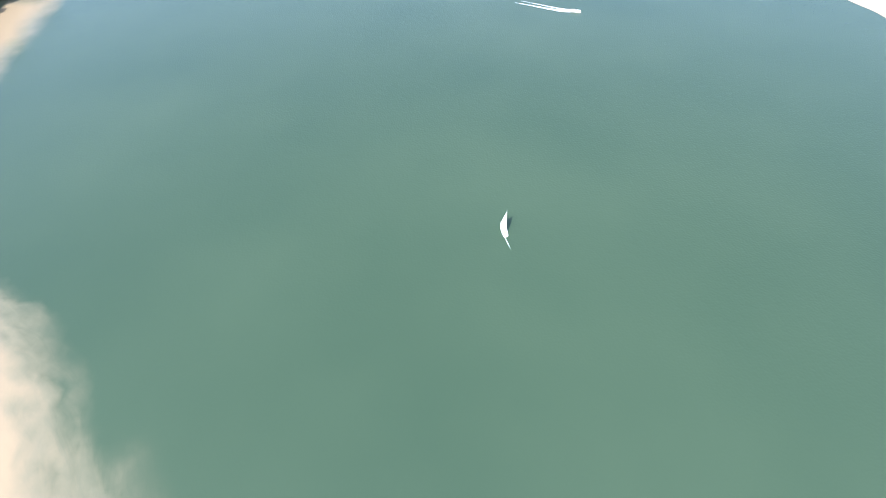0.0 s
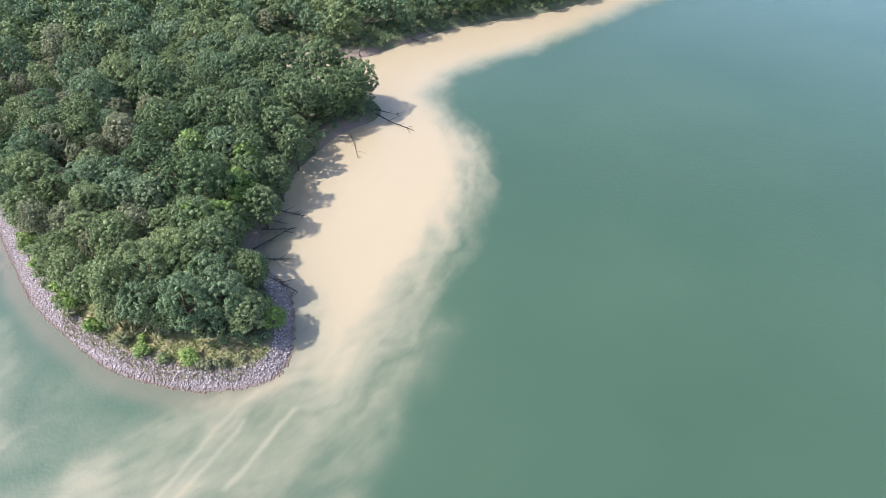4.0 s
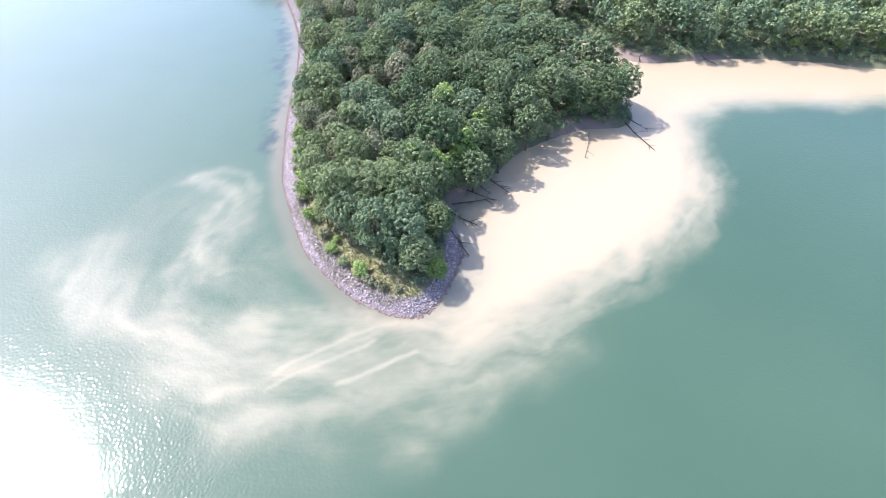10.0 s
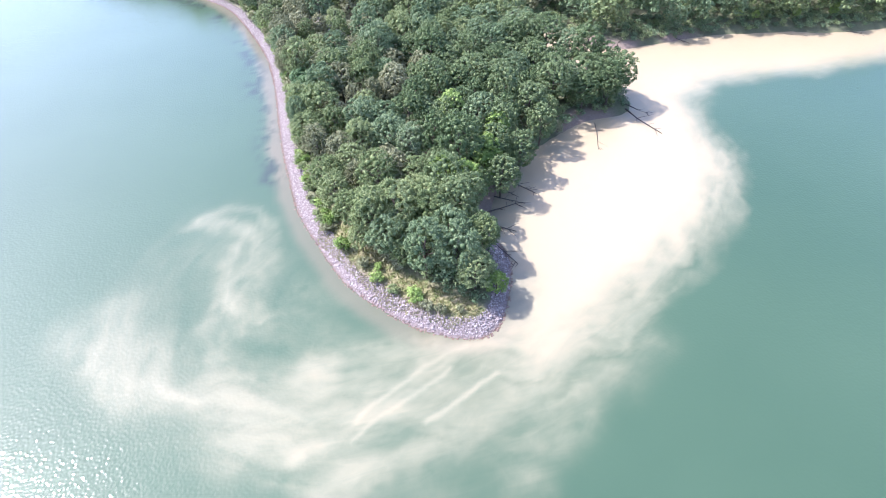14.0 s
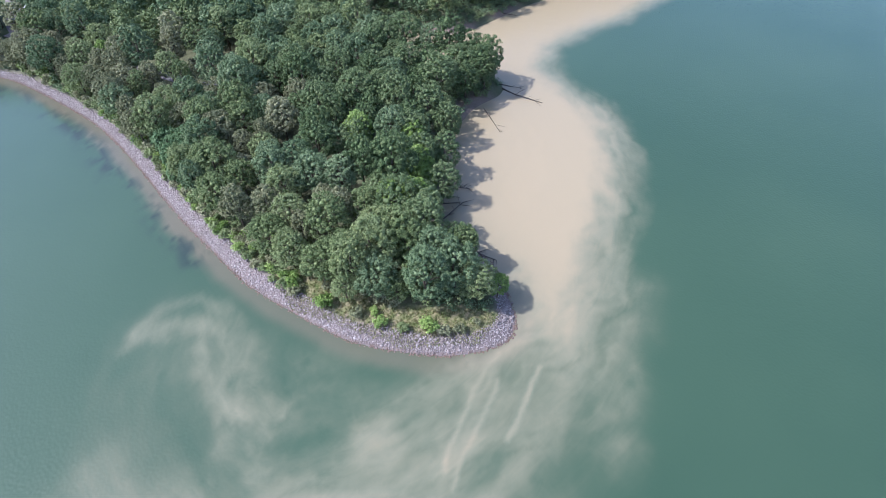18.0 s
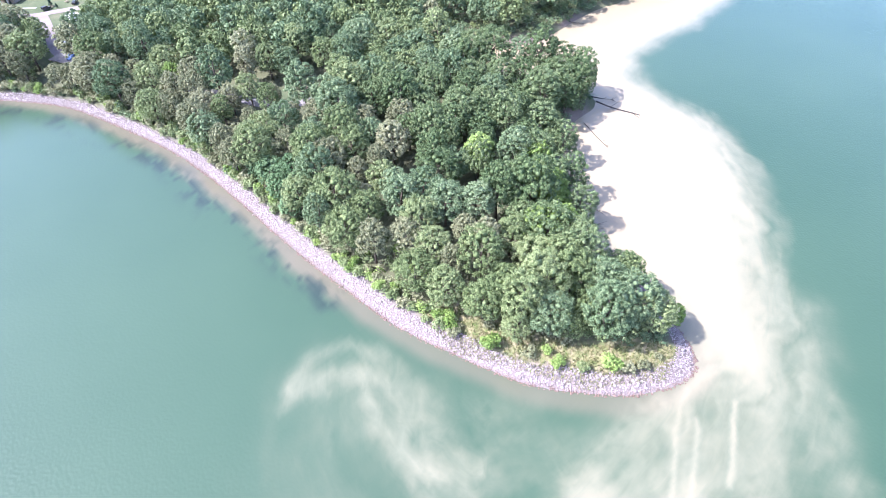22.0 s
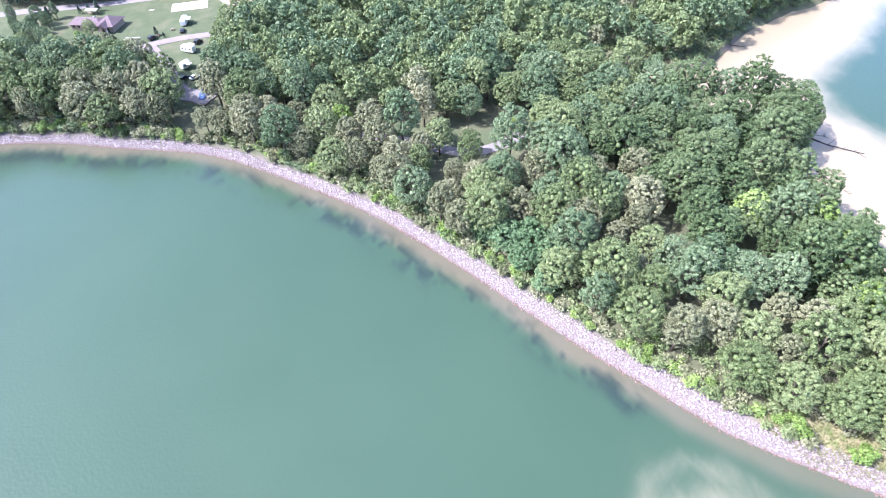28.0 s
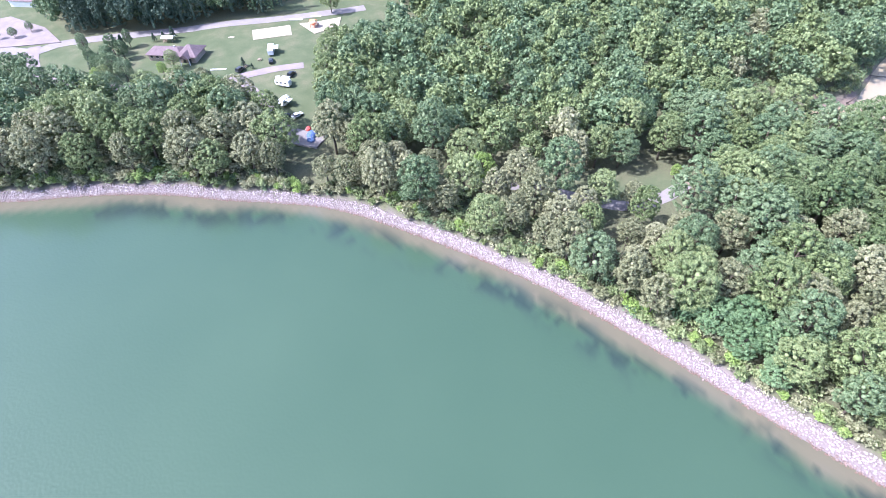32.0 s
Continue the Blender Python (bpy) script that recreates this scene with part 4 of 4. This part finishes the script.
def wheel(parent, x, y, radius=0.36, width=0.24):
    bm = bmesh.new()
    bmesh.ops.create_cone(bm, cap_ends=True, segments=14, radius1=radius, radius2=radius, depth=width, matrix=Matrix.Translation((x, y, radius)) @ Matrix.Rotation(radians(90), 4, "X"))
    w = part("wheel", bm, TYRE, parent)
    bm = bmesh.new()
    bmesh.ops.create_cone(bm, cap_ends=True, segments=10, radius1=radius * 0.55, radius2=radius * 0.5, depth=width + 0.02, matrix=Matrix.Translation((x, y, radius)) @ Matrix.Rotation(radians(90), 4, "X"))
    part("rim", bm, SILVER, w)


def thing(name, x, y, turn, label, category, group="", lift=0.0):
    root = new(name)
    root.matrix_basis = pose(x, y, height_at(x, y) + lift, 0, 0, turn)
    return tagged(root, label, category, group)


def prism(bm, profile, y0, y1):
    """A solid with that outline in x and z, from y0 to y1."""
    a = [bm.verts.new((x, y0, z)) for x, z in profile]
    c = [bm.verts.new((x, y1, z)) for x, z in profile]
    bm.faces.new(a)
    bm.faces.new(c[::-1])
    for k in range(len(profile)):
        bm.faces.new((a[k], c[k], c[(k + 1) % len(profile)], a[(k + 1) % len(profile)]))
    bmesh.ops.recalc_face_normals(bm, faces=bm.faces)


def car(x, y, turn, paint_mat, label, suv=False, name="car"):
    root = thing(name, x, y, turn, label, "car", "cars at the camp", 0.14)
    top = 1.75 if suv else 1.45
    bm = bmesh.new()
    prism(bm, [(-2.25, 0.35), (2.2, 0.35), (2.3, 0.75), (1.25, 0.95), (-2.3, 1.0)], -0.9, 0.9)
    bmesh.ops.bevel(bm, geom=bm.edges[:], offset=0.09, segments=2, affect="EDGES")
    part("body", bm, paint_mat, root, smooth_faces=False)
    bm = bmesh.new()
    prism(bm, [(1.15, 0.94), (0.45, top - 0.06), (-1.9 if suv else -1.2, top - 0.06), (-2.2 if suv else -1.9, 0.97)], -0.80, 0.80)
    part("cabin_glass", bm, GLASS, root)
    block("roof", (-1.85 if suv else -1.15, 0.42, -0.76, 0.76, top - 0.07, top), paint_mat, root, 0.03)
    for s in (-1, 1):
        block("headlight", (2.16, 2.28, s * 0.66 - 0.18, s * 0.66 + 0.18, 0.62, 0.76), SILVER, root, 0.02)
        for u in (-1.4, 1.45):
            wheel(root, u, s * 0.82)
    return root


def travel_trailer(x, y, turn, length, label, name="travel_trailer"):
    root = thing(name, x, y, turn, label, "camper", "campers on the meadow", 0.1)
    h, w = length / 2, 1.22
    bm = bmesh.new()
    prism(bm, [(-h, 0.6), (h - 0.5, 0.6), (h, 1.3), (h - 0.1, 2.5), (h - 0.6, 2.95), (-h + 0.25, 2.95), (-h, 2.6)], -w, w)
    bmesh.ops.bevel(bm, geom=bm.edges[:], offset=0.08, segments=2, affect="EDGES")
    body = part("body", bm, WHITE, root)
    for u in (-h * 0.55, h * 0.1, h * 0.6):
        for s in (-1, 1):
            bm = bmesh.new()
            box(bm, u - 0.45, u + 0.45, s * (w + 0.005) - 0.02, s * (w + 0.005) + 0.02, 1.55, 2.15)
            part("window", bm, GLASS, body)
    block("door", (h * 0.30, h * 0.30 + 0.65, -w - 0.03, -w + 0.01, 0.7, 2.45), SILVER, root)
    block("roof_vent", (-0.35, 0.35, -0.35, 0.35, 2.96, 3.14), SILVER, root, 0.05)
    block("air_conditioner", (h * 0.45, h * 0.45 + 0.9, -0.4, 0.4, 2.96, 3.24), WHITE, root, 0.08)
    bm = bmesh.new()
    prism(bm, [(-h * 0.5, 2.62), (h * 0.5, 2.62), (h * 0.5, 2.57), (-h * 0.5, 2.57)], -w - 2.0, -w - 0.02)
    part("awning", bm, WHITE, root)
    bm = bmesh.new()
    tube(bm, [(h - 0.4, 0, 0.62), (h + 1.1, 0, 0.55)], [0.07, 0.05], 6)
    part("drawbar", bm, DARK, root)
    for u in (-0.75, 0.1):
        for s in (-1, 1):
            wheel(root, u, s * (w - 0.14), 0.34)
    return root


def picnic_table(x, y, turn):
    root = thing("picnic_table", x, y, turn, "weathered wooden picnic table on the grass", "table", "picnic tables", 0.0)
    block("tabletop", (-0.9, 0.9, -0.38, 0.38, 0.70, 0.76), WOODEN, root, 0.01)
    for s in (-1, 1):
        block("bench", (-0.9, 0.9, s * 0.75 - 0.14, s * 0.75 + 0.14, 0.42, 0.47), WOODEN, root, 0.01)
        bm = bmesh.new()
        tube(bm, [(s * 0.6, -0.75, 0), (s * 0.6, 0.2, 0.72)], [0.05, 0.05], 4)
        tube(bm, [(s * 0.6, 0.75, 0), (s * 0.6, -0.2, 0.72)], [0.05, 0.05], 4)
        box(bm, s * 0.6 - 0.04, s * 0.6 + 0.04, -0.8, 0.8, 0.36, 0.42)
        part("leg", bm, WOODEN, root)


def hip_roof(bm, x0, x1, y0, y1, z, rise, inset):
    v = [bm.verts.new(p) for p in ((x0, y0, z), (x1, y0, z), (x1, y1, z), (x0, y1, z), (x0 + inset, (y0 + y1) / 2, z + rise), (x1 - inset, (y0 + y1) / 2, z + rise))]
    u = [bm.verts.new((p.co.x, p.co.y, z - 0.16)) for p in v[:4]]
    for f in ((0, 1, 5, 4), (1, 2, 5), (2, 3, 4, 5), (3, 0, 4)):
        bm.faces.new([v[k] for k in f])
    for k in range(4):
        bm.faces.new((v[(k + 1) % 4], v[k], u[k], u[(k + 1) % 4]))
    bm.faces.new(u[::-1])


def camp_house(x, y, turn):
    """The camp's shower house: a long low wing and a taller cross wing with its own roof."""
    root = thing("camp_house", x, y, turn, "low tan camp house with mauve-brown shingle roofs", "house", "", 0.05)
    walls = []
    for dims in ((-11, 3.2, -3.6, 3.6, -0.5, 2.7), (3.2, 10.5, -5.0, 5.0, -0.5, 3.0)):
        walls.append(block("wall", dims, WALL, root))
    bm = bmesh.new()
    hip_roof(bm, -11.8, 4.2, -4.5, 4.5, 2.8, 2.0, 3.0)
    part("roof", bm, ROOF, root)
    bm = bmesh.new()
    hip_roof(bm, 2.3, 11.4, -5.9, 5.9, 3.1, 2.9, 4.3)
    part("roof", bm, ROOF, root)
    bm = bmesh.new()
    prism(bm, [(4.6, 3.0), (6.85, 4.9), (9.1, 3.0)], -7.6, -1.0)
    part("porch_roof", bm, ROOF, root)
    for u in (4.9, 8.8):
        bm = bmesh.new()
        box(bm, u - 0.12, u + 0.12, -7.4, -7.16, -0.5, 3.0)
        part("post", bm, WHITE, root)
    for u in (-9.5, -7.0, -4.5, -2.0, 0.5):
        for s in (-1, 1):
            w = block("window", (u - 0.55, u + 0.55, s * 3.62 - 0.03, s * 3.62 + 0.03, 1.2, 2.1), GLASS, root)
            block("sill", (u - 0.65, u + 0.65, s * 3.66 - 0.05, s * 3.66 + 0.05, 1.08, 1.18), WHITE, w)
    for u in (5.6, 8.1):
        d = block("door", (u - 0.5, u + 0.5, -5.06, -4.98, -0.2, 2.0), DARK, root)
        block("handle", (u + 0.34, u + 0.42, -5.11, -5.06, 0.9, 1.0), SILVER, d)
    block("chimney", (-0.4, 0.4, -0.4, 0.4, 4.2, 5.3), CONCRETE, root, 0.02)


camp_house(-80.5, 456.5, -49)
travel_trailer(-49.5, 430.5, 55, 7.2, "white travel trailer parked on the meadow with its awning out")
car(-54.2, 423.4, 60, DARK, "dark car standing before the white trailer")
travel_trailer(-61.2, 402.6, 118, 6.4, "white camping trailer beside the gravel spur")
car(-54.2, 407.6, 30, DARK, "dark off-road car beside the wood", True)
car(-60.3, 408.2, 62, WHITE, "white car beside the camping trailer")
travel_trailer(-68.4, 390.4, 20, 4.6, "small white trailer under the trees", "small_trailer")
car(-73.2, 382.6, 20, DARK, "dark car parked under the trees", True)
car(-69.6, 380.2, 8, WHITE, "white car parked under the trees")
car(-67.3, 426.0, 20, DARK, "dark car standing at the gravel road", True)
car(-105.0, 432.0, 40, WHITE, "white car half hidden under trees", True)
picnic_table(-64.0, 427.6, 15)
picnic_table(-56.8, 428.4, 40)
picnic_table(-4.2, 257.4, 30)
picnic_table(-77.5, 475.2, -40)


def dome_tent(x, y, turn, mat, label, size=1.0):
    root = thing("tent", x, y, turn, label, "tent", "tents", 0.1)
    bm = bmesh.new()
    bmesh.ops.create_uvsphere(bm, u_segments=12, v_segments=8, radius=1.7 * size)
    bmesh.ops.delete(bm, geom=[v for v in bm.verts if v.co.z < -0.1], context="VERTS")
    for v in bm.verts:
        v.co.z *= 0.9
        v.co.x *= 1.25
    part("canopy", bm, mat, root)
    for s in (-1, 1):
        bm = bmesh.new()
        tube(bm, [(1.9 * size * math.cos(a) * s, 1.5 * size * math.cos(a), 1.56 * size * math.sin(a)) for a in np.linspace(0.05, math.pi - 0.05, 9)], [0.03] * 9, 5)
        part("pole", bm, SILVER, root)
    return root


dome_tent(-72.4, 366.4, 20, BLUE, "blue dome tent on the shaded pad", 1.25)
dome_tent(-74.6, 364.2, 80, BLUE, "second blue dome tent on the shaded pad", 0.9)
dome_tent(-71.2, 370.8, 40, RED, "small red tent beside the cars", 0.65)

# canopy over picnic benches and playground frames
shelter = thing("picnic_shelter", -76.5, 473.5, -49, "small open shelter with a white roof", "shelter")
for u in (-2.2, 2.2):
    for s in (-1.2, 1.2):
        block("post", (u - 0.07, u + 0.07, s - 0.07, s + 0.07, -0.4, 2.3), WOODEN, shelter)
bm = bmesh.new()
prism(bm, [(-1.7, 2.3), (0, 2.9), (1.7, 2.3), (1.7, 2.22), (0, 2.8), (-1.7, 2.22)], -2.8, 2.8)
bm.transform(Matrix.Rotation(radians(90), 4, "Z"))
part("roof", bm, WHITE, shelter)
swing = thing("play_frame", -21.0, 439.5, 30, "orange playground climbing frame with a slide", "playground")
for u in (-1.5, 1.5):
    for s in (-1.0, 1.0):
        block("post", (u - 0.09, u + 0.09, s - 0.09, s + 0.09, -0.3, 2.8), ORANGE, swing)
block("deck", (-1.6, 1.6, -1.1, 1.1, 1.3, 1.42), ORANGE, swing, 0.02)
bm = bmesh.new()
prism(bm, [(-1.9, 2.8), (0, 3.6), (1.9, 2.8), (0, 3.5)], -1.4, 1.4)
part("roof", bm, ORANGE, swing)
bm = bmesh.new()
prism(bm, [(1.6, 1.4), (4.4, 0.25), (4.9, 0.25), (4.9, 0.17), (4.4, 0.15), (1.6, 1.3)], -0.3, 0.3)
part("slide", bm, SILVER, swing)
house2 = thing("far_house", -108.6, 566, -50, "pale house beyond the parking place", "house")
block("wall", (-7, 7, -4, 4, -0.5, 3.0), WHITE, house2)
bm = bmesh.new()
hip_roof(bm, -7.7, 7.7, -4.8, 4.8, 3.1, 2.4, 4.0)
part("roof", bm, ROOF, house2)
plant("column", [(-108, 486, 0.9), (-110, 472, 0.85), (-99, 478, 0.9), (-97.5, 471, 0.8), (-91, 481, 0.75), (-104, 468, 0.85), (-103.5, 476, 0.6)], "shade trees of the camp")
plant("blue", [(-107.5, 457, 0.72), (-104.5, 450, 0.6), (-110.5, 462, 0.6)], "shade trees of the camp", label="dark green shade tree beside the camp house")
plant("pine", [(-94, 481, .8), (-111, 470, 0.75), (-73.4, 475.5, 0.8), (-77, 477.5, 0.55), (-81, 478.6, 0.5), (-64.3, 428.5, .5), (-62.6, 424.5, .35)], "conifers on the meadow")
plant("oak", [(-5.5, 446.5, 0.72), (-86, 447, 0.5), (-112, 449, .62)], "shade trees of the camp", label="leafy shade tree on the camp meadow")
plant("bright", [(-113.5, 457, 0.55), (-92, 444, 0.5), (-5, 262, .45)], "shade trees of the camp", label="bright green young tree on the camp meadow")
plant("blue", [(-125.5, 528, 0.32), (-118, 530, 0.3), (-131, 531.5, 0.28)], "young trees at the parking place", label="small round tree at the parking place")

plant("olive", [(-99, 408, 1.12), (-84.5, 391.5, 1.15), (-89, 410, 1.05)], "trees of the wood", label="tall olive-green tree between camp and shore")
plant("blue", [(-137, 472, 0.95), (-133.5, 462, 1.0), (-127, 447, 1.0), (-144, 458, 1.05), (-136, 449, 1.1), (-124, 438, 1.05), (-117, 432, 1.0)], "trees of the wood", rngseed=9, label="tall dark broadleaf tree between camp road and shore")
plant("oak", [(-42, 396.5, 1.0), (-50, 387, 0.95), (-57, 378.5, 0.9), (-30.5, 409, 0.85)], "trees of the wood", rngseed=11, label="leafy green tree at the edge of the meadow")
plant("oak", [(-91, 401, 1.05), (-105.5, 420, 1.0), (-95.5, 417, 0.95), (-80.5, 381, 0.9)], "trees of the wood", label="tall leafy tree between camp and shore")

# ---- boats ----
def hull(bm, length, beam, height, draft=0.35):
    """A pointed hull along x, bow ahead, with a flat deck."""
    rows = []
    for t in np.linspace(0, 1, 11):
        half = beam / 2 * (0.72 + 0.28 * math.sin(math.pi * min(t * 1.25, 1))) * (1 if t < 0.45 else max(0.02, math.cos((t - 0.45) / 0.55 * math.pi / 2) ** 0.8))
        x = (t - 0.5) * length
        sheer = height * (0.9 + 0.25 * t * t)
        rows.append([bm.verts.new(p) for p in ((x, -half, sheer), (x, -half * 0.8, -draft * 0.4), (x, 0, -draft), (x, half * 0.8, -draft * 0.4), (x, half, sheer))])
    for a, c in zip(rows, rows[1:]):
        for k in range(4):
            bm.faces.new((a[k], a[k + 1], c[k + 1], c[k]))
        bm.faces.new((a[4], a[0], c[0], c[4]))
    bm.faces.new(rows[0])
    bmesh.ops.recalc_face_normals(bm, faces=bm.faces)


SAIL = mottled("white_sailcloth", (0.74, 0.74, 0.73), (0.84, 0.84, 0.83), 0.6, 0.7, 0.2, 5.0)
FOAM = mottled("wake_foam", (0.50, 0.55, 0.54), (0.80, 0.82, 0.82), 0.8, 0.7, 0.3, 4.0)
boat = new("sailboat")
boat.matrix_basis = pose(97.6, -14.7, 0.0, 9, 0, 4) @ Matrix.Diagonal((0.78, 0.74, 0.74, 1))
tagged(boat, "white sailing boat under full sail on green water", "boat")
bm = bmesh.new()
hull(bm, 8.6, 2.7, 0.85)
part("hull", bm, WHITE, boat, smooth_faces=False)
block("cabin", (-0.6, 2.0, -0.75, 0.75, 0.75, 1.25), WHITE, boat, 0.12)
block("cockpit", (-3.3, -0.9, -0.7, 0.7, 0.86, 0.92), SAND, boat, 0.02)
for s in (-1, 1):
    block("cabin_window", (-0.2, 1.5, s * 0.75 - 0.015, s * 0.75 + 0.015, 0.95, 1.12), GLASS, boat)
bm = bmesh.new()
tube(bm, [(0.9, 0, 0.8), (0.9, 0, 10.2)], [0.07, 0.04], 6)
part("mast", bm, SILVER, boat)
bm = bmesh.new()
tube(bm, [(0.85, 0, 1.9), (-2.9, -0.2, 1.95)], [0.06, 0.05], 6)
part("boom", bm, SILVER, boat)


def sail(name, foot, clew, head, belly):
    bm = bmesh.new()
    a, c, h = Vector(foot), Vector(clew), Vector(head)
    grid = []
    for i in range(9):
        u = i / 8
        row = []
        for k in range(7):
            v = k / 6
            p = a.lerp(h, u).lerp(c.lerp(h, u), v)
            p.y -= belly * math.sin(math.pi * v) * (1 - u)
            row.append(bm.verts.new(p))
        grid.append(row)
    for r0, r1 in zip(grid, grid[1:]):
        for k in range(6):
            bm.faces.new((r0[k], r0[k + 1], r1[k + 1], r1[k]))
    ob = part(name, bm, SAIL, boat, smooth_faces=True)
    t = ob.modifiers.new("thickness", "SOLIDIFY")
    t.thickness = 0.02
    return ob


sail("mainsail", (0.8, 0, 2.05), (-2.85, -0.2, 2.1), (0.85, 0, 10.0), 0.2)
sail("jib", (4.0, 0, 0.95), (0.3, -0.35, 1.4), (1.0, 0, 9.0), 0.2)


def wake(name, line, widths, label):
    """A foam streak lying just over the water."""
    p = rounded(line, 1.5)
    d = np.gradient(p, axis=0)
    side = np.stack([-d[:, 1], d[:, 0]], 1) / np.hypot(*d.T)[:, None]
    w = np.interp(np.linspace(0, 1, len(p)), np.linspace(0, 1, len(widths)), widths) * (1 + 0.35 * np.sin(np.arange(len(p)) * 2.1))
    pts = np.concatenate([p + side * w[:, None] / 2, p - side * w[:, None] / 2])
    i = np.arange(len(p) - 1)
    return tagged(link(name, soup(name, np.column_stack([pts, np.full(len(pts), 0.03)]), np.stack([i, i + 1, i + 1 + len(p), i + len(p)], 1)), FOAM), label, "wake", kind="stuff")


wake("wake", [(95.2, -14.6), (93.4, -14.8), (91.2, -15.1), (89.0, -15.5)], [0.3, 0.25, 0.2, 0.08], "thin pale wake behind the sailing boat")
motorboat = new("motorboat")
motorboat.matrix_basis = pose(253.3, -78.9, 0.05, 0, -4, -125)
tagged(motorboat, "small white motorboat speeding over the lake", "boat")
bm = bmesh.new()
hull(bm, 5.8, 2.2, 0.8)
part("hull", bm, WHITE, motorboat)
block("windscreen", (0.2, 0.5, -0.75, 0.75, 0.8, 1.3), GLASS, motorboat, 0.05)
block("engine", (-3.2, -2.7, -0.25, 0.25, 0.2, 1.2), DARK, motorboat, 0.08)
for u in (-1.6, -0.5):
    block("seat", (u - 0.3, u + 0.3, -0.7, 0.7, 0.8, 1.0), WHITE, motorboat, 0.06)
wake("wake", [(254.2, -76.8), (256, -71.6), (262, -63), (270.9, -50.9)], [2.4, 1.7, 0.9, 0.3], "white foaming wake behind the motorboat")
wake("wake", [(255.2, -77.6), (258.5, -72.2), (264.5, -64.5), (272.5, -54.3)], [1.8, 0.9, 0.6, 0.25], "white foaming wake behind the motorboat")
